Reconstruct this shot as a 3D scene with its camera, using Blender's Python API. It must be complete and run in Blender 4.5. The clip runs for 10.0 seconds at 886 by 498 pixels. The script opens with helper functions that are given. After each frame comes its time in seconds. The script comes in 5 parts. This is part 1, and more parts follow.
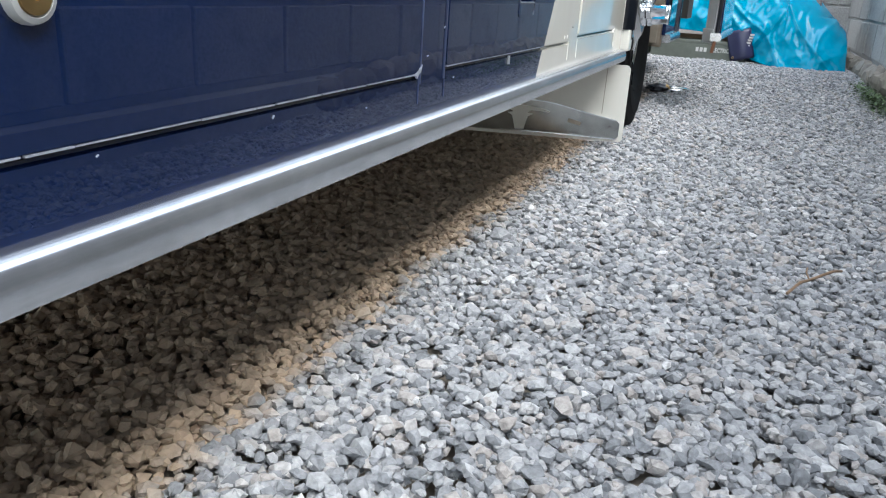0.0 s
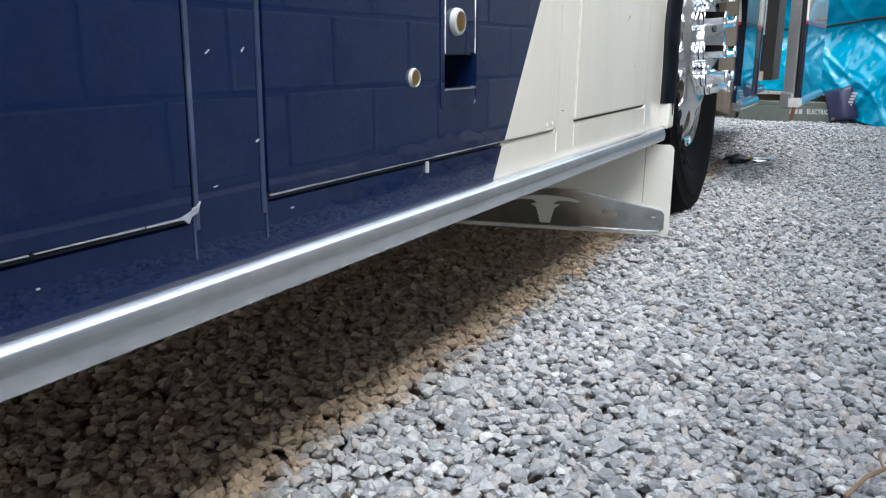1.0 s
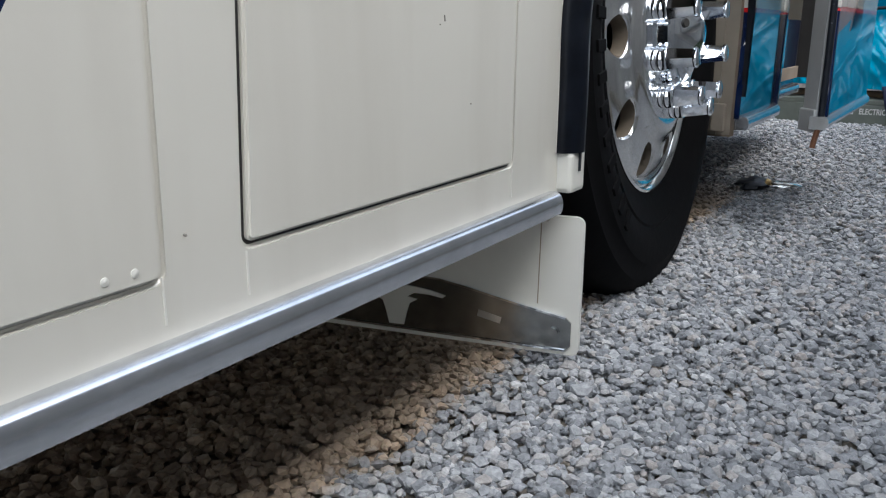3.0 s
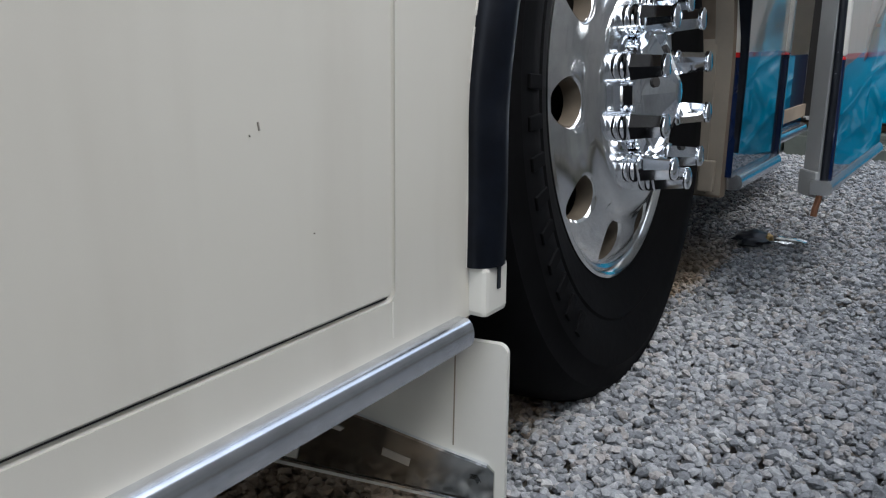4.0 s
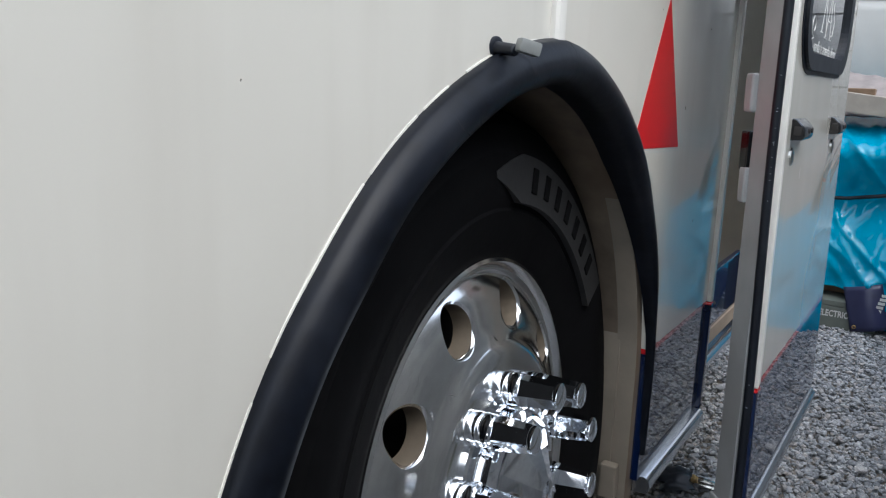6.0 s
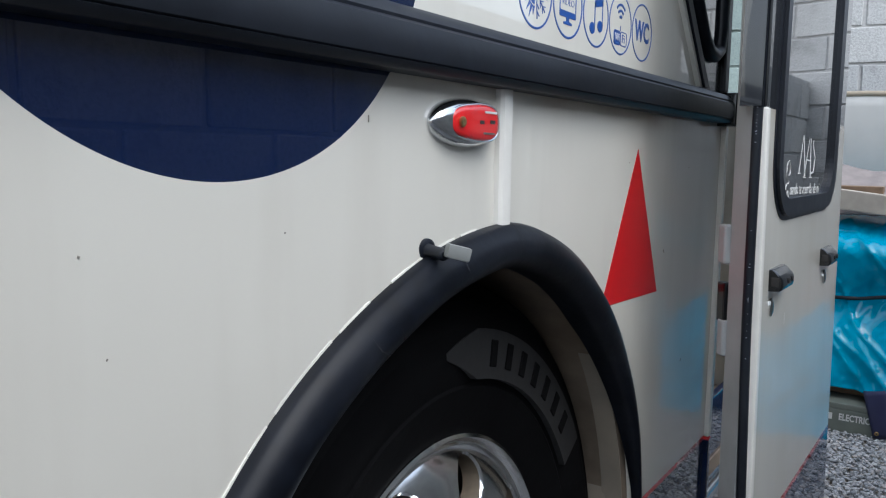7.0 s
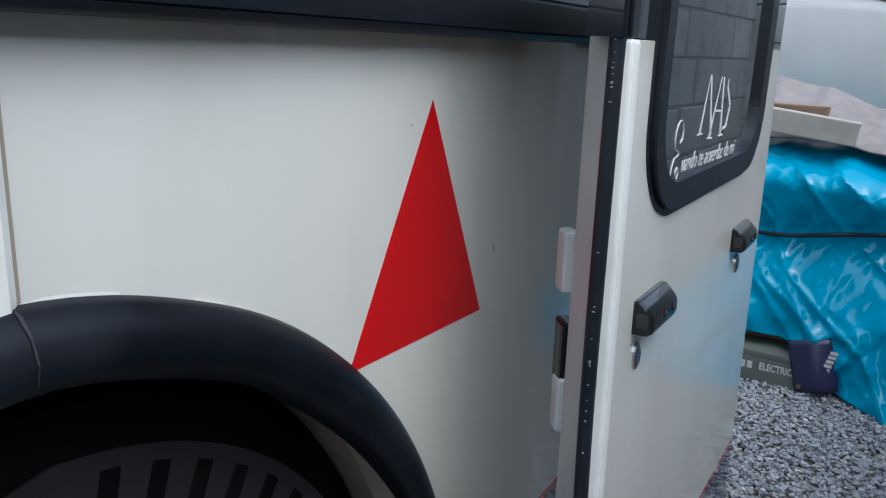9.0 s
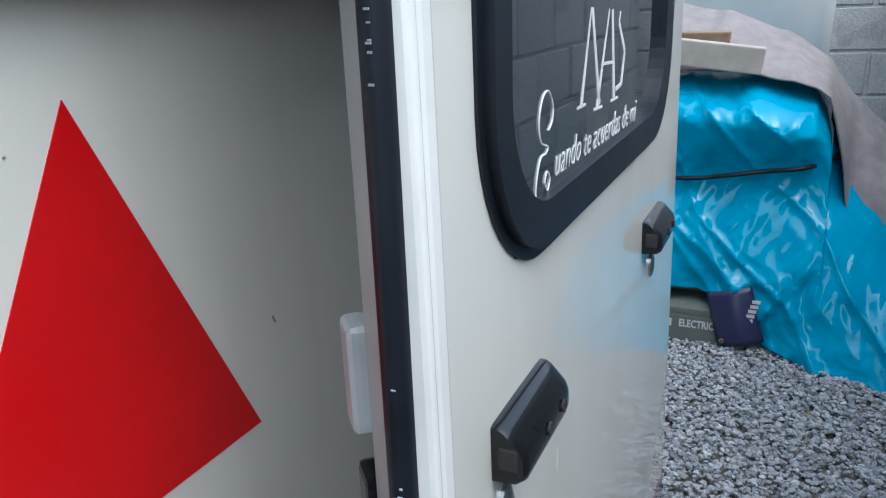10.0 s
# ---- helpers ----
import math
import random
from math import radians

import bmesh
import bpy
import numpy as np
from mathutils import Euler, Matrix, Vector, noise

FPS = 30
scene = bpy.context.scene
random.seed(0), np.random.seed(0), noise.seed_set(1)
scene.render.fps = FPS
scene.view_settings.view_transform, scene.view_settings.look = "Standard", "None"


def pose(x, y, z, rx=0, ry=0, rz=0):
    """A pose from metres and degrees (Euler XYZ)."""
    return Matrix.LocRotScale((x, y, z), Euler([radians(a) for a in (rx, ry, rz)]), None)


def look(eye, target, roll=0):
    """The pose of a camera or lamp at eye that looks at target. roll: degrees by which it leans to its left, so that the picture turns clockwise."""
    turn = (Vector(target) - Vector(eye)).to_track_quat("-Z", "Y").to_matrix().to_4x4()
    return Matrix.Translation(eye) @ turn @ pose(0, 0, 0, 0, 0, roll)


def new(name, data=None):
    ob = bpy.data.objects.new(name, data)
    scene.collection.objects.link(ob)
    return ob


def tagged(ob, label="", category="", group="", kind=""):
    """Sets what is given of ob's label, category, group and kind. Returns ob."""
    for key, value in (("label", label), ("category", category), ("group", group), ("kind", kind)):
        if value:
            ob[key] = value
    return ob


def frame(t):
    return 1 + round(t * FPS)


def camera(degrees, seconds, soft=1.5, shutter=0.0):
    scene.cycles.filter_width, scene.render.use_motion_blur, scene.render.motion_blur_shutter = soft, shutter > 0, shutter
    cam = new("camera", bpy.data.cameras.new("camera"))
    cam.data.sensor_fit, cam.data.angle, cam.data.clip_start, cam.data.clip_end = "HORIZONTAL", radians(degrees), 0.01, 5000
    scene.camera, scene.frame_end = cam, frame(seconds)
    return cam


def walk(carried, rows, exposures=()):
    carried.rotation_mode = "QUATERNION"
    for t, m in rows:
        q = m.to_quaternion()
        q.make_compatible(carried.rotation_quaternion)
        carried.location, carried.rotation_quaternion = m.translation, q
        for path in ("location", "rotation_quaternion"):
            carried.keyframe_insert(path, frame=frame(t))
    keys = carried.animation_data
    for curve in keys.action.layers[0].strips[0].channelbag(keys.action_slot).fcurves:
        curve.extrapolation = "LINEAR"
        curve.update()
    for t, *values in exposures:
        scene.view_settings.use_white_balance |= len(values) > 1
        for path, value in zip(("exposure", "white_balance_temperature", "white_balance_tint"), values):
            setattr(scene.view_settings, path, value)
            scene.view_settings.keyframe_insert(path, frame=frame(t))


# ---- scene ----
cam = camera(59.0, 10.0, soft=1.2)
PATH = [
    (0, (-2.728, -0.323, 0.403), (-0.952, 0.335, -0.24), 3.4),
    (0.5, (-2.527, -0.366, 0.411), (-0.834, 0.502, -0.205), -1.3),
    (1, (-2.339, -0.407, 0.421), (-0.637, 0.525, -0.065), 0.0),
    (1.5, (-2.138, -0.4, 0.422), (-0.39, 0.447, -0.055), 0.7),
    (2, (-1.944, -0.423, 0.443), (-0.253, 0.54, -0.02), -0.0),
    (2.2, (-1.862, -0.436, 0.458), (-0.224, 0.602, -0.03), -1.6),
    (3.3, (-1.472, -0.413, 0.481), (0.145, 0.626, -0.074), 0.3),
    (3.5, (-1.422, -0.406, 0.491), (0.216, 0.609, -0.048), 0.1),
    (4, (-1.272, -0.406, 0.541), (0.33, 0.675, 0.024), 0.2),
    (4.5, (-1.141, -0.435, 0.601), (0.405, 0.728, 0.093), -1.5),
    (5, (-1.064, -0.434, 0.698), (0.47, 0.757, 0.221), 0.5),
    (5.5, (-0.988, -0.385, 0.846), (0.591, 0.744, 0.362), 0.2),
    (5.7, (-0.95, -0.377, 0.906), (0.686, 0.68, 0.45), 1.5),
    (6.8, (-0.83, -0.41, 1.072), (0.841, 0.643, 0.758), 1.5),
    (7, (-0.813, -0.423, 1.095), (0.836, 0.684, 0.858), 0.9),
    (7.5, (-0.748, -0.421, 1.165), (0.903, 0.679, 0.909), 2.6),
    (8, (-0.625, -0.392, 1.191), (1.126, 0.549, 0.969), 2.9),
    (8.5, (-0.492, -0.36, 1.171), (1.271, 0.496, 0.769), 2.1),
    (9, (-0.271, -0.375, 1.16), (1.403, 0.594, 0.652), 2.3),
    (9.5, (-0.102, -0.36, 1.166), (1.575, 0.57, 0.595), -0.1),
    (10, (0.085, -0.307, 1.152), (1.823, 0.457, 0.525), -1.9),
]
walk(cam, [(t, look(eye, target, roll)) for t, eye, target, roll in PATH],
     [(0, 2.38, 6250, 5), (2.2, 2.28, 6200, 5), (3.3, 1.52, 6150, 7), (4.5, 1.45, 6150, 7), (5.7, 1.43, 6100, 7), (7, 1.22, 5950, 7), (8.2, 1.29, 5750, 5), (9, 1.28, 5600, 4.5), (9.5, 1.25, 5480, 5), (10, 1.58, 5600, 3.5)])

# ---------- world, sun ----------
world = bpy.data.worlds.new("sky")
scene.world = world
world.use_nodes = True
wn = world.node_tree
sky = wn.nodes.new("ShaderNodeTexSky")
sky.sky_type = "NISHITA"
sky.sun_disc = False
sky.sun_elevation = radians(58)
sky.sun_rotation = radians(200)
sky.air_density, sky.dust_density, sky.ozone_density = 1.0, 3.0, 1.0
haze = wn.nodes.new("ShaderNodeHueSaturation")
haze.inputs["Saturation"].default_value = 0.5
wn.links.new(sky.outputs[0], haze.inputs["Color"])
wn.links.new(haze.outputs[0], wn.nodes["Background"].inputs[0])
wn.nodes["Background"].inputs[1].default_value = 0.15
sun = new("sun", bpy.data.lights.new("sun", "SUN"))
sun.data.energy, sun.data.angle, sun.data.color = 0.79, radians(125), (1.0, 0.975, 0.94)
sun.matrix_world = look((-4.5, -2.5, 4.4), (0, 0, 0))

# ---------- material helpers ----------


def mat(name, base=(0.5, 0.5, 0.5), rough=0.5, metal=0.0, coat=0.0, spec=0.5):
    m = bpy.data.materials.new(name)
    m.use_nodes = True
    b = m.node_tree.nodes["Principled BSDF"]
    b.inputs["Base Color"].default_value = (*base, 1)
    b.inputs["Roughness"].default_value = rough
    b.inputs["Metallic"].default_value = metal
    b.inputs["Coat Weight"].default_value = coat
    b.inputs["Coat Roughness"].default_value = 0.01
    b.inputs["Coat IOR"].default_value = 1.55
    b.inputs["Specular IOR Level"].default_value = spec
    return m, m.node_tree.nodes, m.node_tree.links, b


def node(nodes, kind, **kw):
    n = nodes.new("ShaderNode" + kind)
    for key, value in kw.items():
        if key in n.inputs:
            n.inputs[key].default_value = value
    return n


def math_node(nodes, links, op, a, b=None, c=None, clamp=False):
    n = nodes.new("ShaderNodeMath")
    n.operation = op
    n.use_clamp = clamp
    for i, v in enumerate((a, b, c)):
        if v is None:
            continue
        if isinstance(v, (int, float)):
            n.inputs[i].default_value = v
        else:
            links.new(v, n.inputs[i])
    return n.outputs[0]


def mix_col(nodes, links, fac, a, b, blend="MIX"):
    n = nodes.new("ShaderNodeMix")
    n.data_type, n.blend_type = "RGBA", blend
    for i, v in ((0, fac), (6, a), (7, b)):
        if isinstance(v, (int, float)):
            n.inputs[i].default_value = v
        elif isinstance(v, tuple):
            n.inputs[i].default_value = (*v, 1)
        else:
            links.new(v, n.inputs[i])
    return n.outputs[2]


def ramp(nodes, links, src, stops):
    n = nodes.new("ShaderNodeValToRGB")
    el = n.color_ramp.elements
    while len(el) < len(stops):
        el.new(0.5)
    for e, (p, c) in zip(el, stops):
        e.position, e.color = p, (*c, 1)
    links.new(src, n.inputs[0])
    return n.outputs[0]


def tex(nodes, links, kind, scale, detail=4.0, stretch=None, rough=0.55):
    co = nodes.new("ShaderNodeNewGeometry").outputs["Position"]
    if stretch:
        mp = nodes.new("ShaderNodeMapping")
        mp.inputs["Scale"].default_value = stretch
        links.new(co, mp.inputs["Vector"])
        co = mp.outputs[0]
    n = nodes.new("ShaderNodeTex" + kind)
    n.inputs["Scale"].default_value = scale
    if kind == "Noise":
        n.inputs["Detail"].default_value = detail
        n.inputs["Roughness"].default_value = rough
    links.new(co, n.inputs["Vector"])
    return n


def bump(nodes, links, b, height, strength=0.2, dist=0.002):
    n = nodes.new("ShaderNodeBump")
    n.inputs["Strength"].default_value = strength
    n.inputs["Distance"].default_value = dist
    links.new(height, n.inputs["Height"])
    links.new(n.outputs[0], b.inputs["Normal"])


def simple(name, base, rough, metal=0.0, coat=0.0, vary=0.15, scale=30.0, relief=0.1, stain=None):
    """A surface with fine and coarse variation of colour, gloss and relief."""
    m, ns, ls, b = mat(name, base, rough, metal, coat)
    fine, big = tex(ns, ls, "Noise", scale, 6), tex(ns, ls, "Noise", scale / 7, 3)
    k = math_node(ns, ls, "MULTIPLY", fine.outputs[0], big.outputs[0])
    lo = tuple(v * (1 - vary) for v in base)
    hi = tuple(min(1, v * (1 + vary)) for v in base)
    col = ramp(ns, ls, k, ((0.12, lo), (0.42, hi)))
    if stain:
        col = mix_col(ns, ls, ramp(ns, ls, big.outputs[0], ((0.5, (0, 0, 0)), (0.72, (1, 1, 1)))), col, stain)
    ls.new(col, b.inputs["Base Color"])
    r = math_node(ns, ls, "MULTIPLY_ADD", fine.outputs[0], 0.22 * rough, rough * 0.88)
    ls.new(r, b.inputs["Roughness"])
    if relief:
        bump(ns, ls, b, fine.outputs[0], relief, 0.002)
    return m


# ---------- mesh helpers ----------


def mesh_object(name, bm, material, smooth=False):
    me = bpy.data.meshes.new(name)
    bm.normal_update()
    bm.to_mesh(me)
    bm.free()
    for mm in material if isinstance(material, (list, tuple)) else (material,):
        me.materials.append(mm)
    if smooth:
        me.shade_smooth()
        me.set_sharp_from_angle(angle=radians(smooth if smooth is not True else 40))
    return new(name, me)


def part(name, bm, material, parent, label="", smooth=False):
    ob = mesh_object(name, bm, material, smooth)
    ob.parent = parent
    if label:
        ob["label"] = label
    return ob


def thing(name, label, category, group="", kind="", at=(0, 0, 0)):
    ob = new(name)
    ob.location = at
    return tagged(ob, label, category, group, kind)


def box(bm, lo, hi, bevel=0.0, segs=2, m=None):
    made = bmesh.ops.create_cube(bm, size=1.0)["verts"]
    s = [h - l for l, h in zip(lo, hi)]
    c = [(h + l) / 2 for l, h in zip(lo, hi)]
    for v in made:
        v.co = Vector((v.co[i] * s[i] + c[i] for i in range(3)))
    if bevel:
        edges = list({e for v in made for e in v.link_edges})
        got = bmesh.ops.bevel(bm, geom=edges, offset=bevel, segments=segs, profile=0.6, affect="EDGES")
        made = list({v for f in got["faces"] for v in f.verts} | {v for v in made if v.is_valid})
    if m is not None:
        bmesh.ops.transform(bm, matrix=m, verts=made)
    return made


def one_box(lo, hi, bevel=0.0, segs=2, m=None):
    bm = bmesh.new()
    box(bm, lo, hi, bevel, segs, m)
    return bm


def lathe(bm, profile, steps=64, m=None, closed=False, caps=True):
    """Turns (radius, height) pairs about the z axis, then applies m."""
    rings = []
    for r, h in profile:
        rings.append([bm.verts.new((r * math.cos(a), r * math.sin(a), h)) for a in (2 * math.pi * i / steps for i in range(steps))])
    pairs = list(zip(rings, rings[1:]))
    if closed:
        pairs.append((rings[-1], rings[0]))
    for a, b in pairs:
        for i in range(steps):
            j = (i + 1) % steps
            bm.faces.new((a[i], a[j], b[j], b[i]))
    if caps and not closed:
        if profile[0][0] > 1e-4:
            bm.faces.new(list(reversed(rings[0])))
        if profile[-1][0] > 1e-4:
            bm.faces.new(rings[-1])
    bmesh.ops.remove_doubles(bm, verts=[v for r in rings for v in r], dist=1e-6)
    if m is not None:
        bmesh.ops.transform(bm, matrix=m, verts=[v for r in rings for v in r if v.is_valid])
    bmesh.ops.recalc_face_normals(bm, faces=bm.faces[:])


def sweep(bm, path, section, closed=False):
    """Carries a closed section of (out, up) pairs along points (place, out axis, up axis)."""
    rings = [[bm.verts.new(p + o * a + u * b) for a, b in section] for p, o, u in path]
    n = len(section)
    pairs = list(zip(rings, rings[1:])) + ([(rings[-1], rings[0])] if closed else [])
    for a, b in pairs:
        for i in range(n):
            bm.faces.new((a[i], a[(i + 1) % n], b[(i + 1) % n], b[i]))
    if not closed:
        bm.faces.new(list(reversed(rings[0])))
        bm.faces.new(rings[-1])
    bmesh.ops.recalc_face_normals(bm, faces=bm.faces[:])


def slab(bm, outline, y0, y1):
    """A sheet in the side plane: an outline of (x, z) pairs, from y0 (outside) to y1."""
    a = [bm.verts.new((x, y0, z)) for x, z in outline]
    b = [bm.verts.new((x, y1, z)) for x, z in outline]
    n = len(a)
    fa = bm.faces.new(a)
    bm.faces.new(list(reversed(b)))
    for i in range(n):
        bm.faces.new((a[i], b[i], b[(i + 1) % n], a[(i + 1) % n]))
    bmesh.ops.recalc_face_normals(bm, faces=bm.faces[:])
    return fa


def rounded(x0, x1, z0, z1, r, n=6):
    out = []
    for cx, cz, a0 in ((x1 - r, z1 - r, 0), (x0 + r, z1 - r, 90), (x0 + r, z0 + r, 180), (x1 - r, z0 + r, 270)):
        out += [(cx + r * math.cos(radians(a0 + 90 * i / n)), cz + r * math.sin(radians(a0 + 90 * i / n))) for i in range(n + 1)]
    return out


def tube(bm, pts, radius, sides=8):
    pts = [Vector(p) for p in pts]
    path = []
    for i, p in enumerate(pts):
        d = (pts[min(i + 1, len(pts) - 1)] - pts[max(i - 1, 0)]).normalized()
        o = d.orthogonal().normalized() if i == 0 else (path[-1][1] - d * path[-1][1].dot(d)).normalized()
        path.append((p, o, d.cross(o)))
    sweep(bm, path, [(radius * math.cos(2 * math.pi * k / sides), radius * math.sin(2 * math.pi * k / sides)) for k in range(sides)])

# ---------- materials ----------


def body_paint():
    """Coach paint: cream with navy fields; the fields are part of the paint scheme."""
    m, ns, ls, b = mat("coach_paint", (0.7, 0.66, 0.57), 0.26, 0.0, 1.0)
    geo = ns.new("ShaderNodeNewGeometry")
    sep = ns.new("ShaderNodeSeparateXYZ")
    ls.new(geo.outputs["Position"], sep.inputs[0])
    x, z = sep.outputs[0], sep.outputs[2]
    big, fine = tex(ns, ls, "Noise", 2.2, 3), tex(ns, ls, "Noise", 160, 3)
    streak = tex(ns, ls, "Noise", 9, 4, (1.0, 1.0, 0.12))
    cream = ramp(ns, ls, big.outputs[0], ((0.3, CREAM_LO), (0.7, CREAM_HI)))
    dirt = ramp(ns, ls, streak.outputs[0], ((0.5, (0, 0, 0)), (0.85, (0.45, 0.45, 0.45))))
    cream = mix_col(ns, ls, dirt, cream, (0.48, 0.45, 0.39))
    # tan tint that strengthens up to the belt moulding, broken by the streak noise
    belt_tint = math_node(ns, ls, "MULTIPLY", math_node(ns, ls, "COMPARE", z, 1.166, 0.03), math_node(ns, ls, "MULTIPLY_ADD", z, 26.0, -29.6, clamp=True))
    belt_tint = math_node(ns, ls, "MULTIPLY", belt_tint, math_node(ns, ls, "MULTIPLY_ADD", streak.outputs[0], 1.6, -0.35, clamp=True))
    cream = mix_col(ns, ls, belt_tint, cream, (0.40, 0.315, 0.215))
    navy = ramp(ns, ls, big.outputs[0], ((0.3, (0.0022, 0.009, 0.040)), (0.7, (0.003, 0.0125, 0.054))))
    # round tip of the upper navy field, and the slanting edge of the lower one
    dx, dz = math_node(ns, ls, "ADD", x, 0.45), math_node(ns, ls, "SUBTRACT", z, 1.309)
    rr = math_node(ns, ls, "SQRT", math_node(ns, ls, "ADD", math_node(ns, ls, "MULTIPLY", dx, dx), math_node(ns, ls, "MULTIPLY", dz, dz)))
    tip = math_node(ns, ls, "LESS_THAN", rr, 0.2345)
    back = math_node(ns, ls, "MULTIPLY", math_node(ns, ls, "LESS_THAN", x, -0.45), math_node(ns, ls, "GREATER_THAN", z, 1.309))
    edge = math_node(ns, ls, "MULTIPLY_ADD", z, 0.62, -1.624)
    low = math_node(ns, ls, "LESS_THAN", x, edge)
    f = math_node(ns, ls, "MAXIMUM", math_node(ns, ls, "MAXIMUM", tip, back), low)
    # navy foot of the front corner under a thin red line
    front = math_node(ns, ls, "GREATER_THAN", x, 0.25)
    foot = math_node(ns, ls, "MULTIPLY", front, math_node(ns, ls, "LESS_THAN", z, 0.508))
    f = math_node(ns, ls, "MAXIMUM", f, foot)
    col = mix_col(ns, ls, f, cream, navy)
    line = math_node(ns, ls, "MULTIPLY", front, math_node(ns, ls, "COMPARE", z, 0.513, 0.005))
    col = mix_col(ns, ls, line, col, (0.55, 0.012, 0.016))
    ls.new(col, b.inputs["Base Color"])
    ls.new(math_node(ns, ls, "MULTIPLY_ADD", streak.outputs[0], 0.16, 0.16), b.inputs["Roughness"])
    bump(ns, ls, b, big.outputs[0], 0.06, 0.01)
    return m


CREAM_LO, CREAM_HI = (0.615, 0.597, 0.535), (0.675, 0.655, 0.59)
PAINT = body_paint()
CREAM = simple("cream_paint", (0.71, 0.695, 0.635), 0.3, 0, 0.3, 0.06, 14, 0.03)
RUBBER = simple("black_rubber", (0.0075, 0.010, 0.016), 0.45, 0, 0, 0.35, 40, 0.12, (0.012, 0.0145, 0.02))
TYRE = simple("tyre_rubber", (0.0045, 0.0045, 0.005), 0.7, 0, 0, 0.3, 60, 0.25)
CHROME = simple("chrome", (0.88, 0.91, 0.95), 0.055, 1, 0, 0.05, 60, 0.01)
ALLOY = simple("polished_aluminium", (0.88, 0.88, 0.87), 0.14, 1, 0, 0.08, 60, 0.02)
RAIL = simple("skirt_rail", (0.68, 0.70, 0.735), 0.2, 0.95, 0, 0.12, 60, 0.0)
LINER = simple("dusty_liner", (0.17, 0.132, 0.095), 0.85, 0, 0, 0.35, 18, 0.4, (0.10, 0.070, 0.046))
DARK = simple("dark_underside", (0.025, 0.023, 0.022), 0.8, 0, 0, 0.4, 12, 0.2)
STEEL = simple("stainless_plate", (0.44, 0.45, 0.44), 0.15, 1, 0, 0.25, 22, 0.05)
RED = simple("red_vinyl", (0.54, 0.001, 0.004), 0.4, 0, 0.15, 0.06, 10, 0.02)
SOIL = simple("soil", (0.24, 0.21, 0.175), 0.95, 0, 0, 0.4, 30, 0.5)
TARP = simple("cyan_tarp", (0.0, 0.28, 0.46), 0.13, 0, 0.0, 0.12, 8, 0.05)
BLOCK = simple("concrete_block", (0.36, 0.36, 0.35), 0.9, 0, 0, 0.3, 30, 0.5)


BLACK_GLASS = simple("dark_glass", (0.012, 0.014, 0.017), 0.05, 0, 1.0, 0.2, 3, 0.0)
BLUE = simple("blue_vinyl", (0.012, 0.07, 0.30), 0.35, 0, 0.2, 0.06, 10, 0.0)
WHITE = simple("white_vinyl", (0.62, 0.62, 0.60), 0.45, 0, 0, 0.08, 40, 0.0)
GREY_PAINT = simple("grey_painted_steel", (0.40, 0.41, 0.405), 0.4, 0, 0.1, 0.14, 14, 0.06, (0.24, 0.23, 0.21))
WHITE_METAL = simple("white_anodised_strip", (0.82, 0.80, 0.745), 0.25, 0.1, 0.3, 0.08, 20, 0.03)
PLASTIC = simple("black_plastic", (0.0045, 0.005, 0.0065), 0.26, 0, 0.5, 0.35, 50, 0.06)
GREY_PLASTIC = simple("grey_plastic", (0.2, 0.21, 0.205), 0.35, 0, 0, 0.12, 30, 0.05)
CLOTH = simple("canvas", (0.25, 0.22, 0.215), 0.9, 0, 0, 0.22, 24, 0.3, (0.17, 0.145, 0.14))
FIBRE = simple("white_fibreglass", (0.55, 0.545, 0.52), 0.4, 0, 0, 0.06, 8, 0.03)
TAN = simple("tan_edge", (0.30, 0.255, 0.19), 0.6, 0, 0, 0.15, 14, 0.1)
TIMBER = simple("pale_timber", (0.40, 0.36, 0.31), 0.75, 0, 0, 0.2, 26, 0.25, (0.32, 0.27, 0.21))
BROWN_WOOD = simple("brown_wood", (0.20, 0.13, 0.08), 0.75, 0, 0, 0.3, 22, 0.25)
CRATE = simple("grey_green_crate", (0.13, 0.145, 0.125), 0.6, 0, 0, 0.2, 16, 0.1)
FLAG = simple("navy_vinyl_banner", (0.022, 0.025, 0.075), 0.35, 0, 0, 0.25, 12, 0.08)
MORTAR = simple("mortar", (0.44, 0.435, 0.425), 0.95, 0, 0, 0.2, 40, 0.5)
RUBBLE = simple("rubble_stone", (0.27, 0.25, 0.22), 0.92, 0, 0, 0.4, 16, 0.7, (0.15, 0.14, 0.11))
RUST = simple("rusty_iron", (0.16, 0.07, 0.035), 0.8, 0.2, 0, 0.4, 60, 0.3)
FOIL = simple("foil", (0.75, 0.75, 0.72), 0.2, 1, 0, 0.1, 80, 0.3)
TRIM_RUBBER = simple("arch_rubber", (0.004, 0.0055, 0.0095), 0.4, 0, 0, 0.5, 55, 0.2, (0.013, 0.015, 0.020))
GOLD = simple("brass", (0.50, 0.34, 0.15), 0.32, 1, 0, 0.2, 60, 0.1)
LEAF = simple("weed_leaf", (0.06, 0.11, 0.03), 0.55, 0, 0, 0.35, 40, 0.1)


def lens_mat():
    m, ns, ls, b = mat("red_lamp_lens", (0.68, 0.012, 0.014), 0.12, 0, 0.8)
    w = ns.new("ShaderNodeTexWave")
    w.inputs["Scale"].default_value = 160
    co = ns.new("ShaderNodeNewGeometry").outputs["Position"]
    ls.new(co, w.inputs["Vector"])
    bump(ns, ls, b, w.outputs[0], 0.25, 0.002)
    return m


def glass_mat(name, tint):
    m, ns, ls, b = mat(name, tint, 0.02)
    b.inputs["Transmission Weight"].default_value = 1.0
    b.inputs["IOR"].default_value = 1.3
    return m


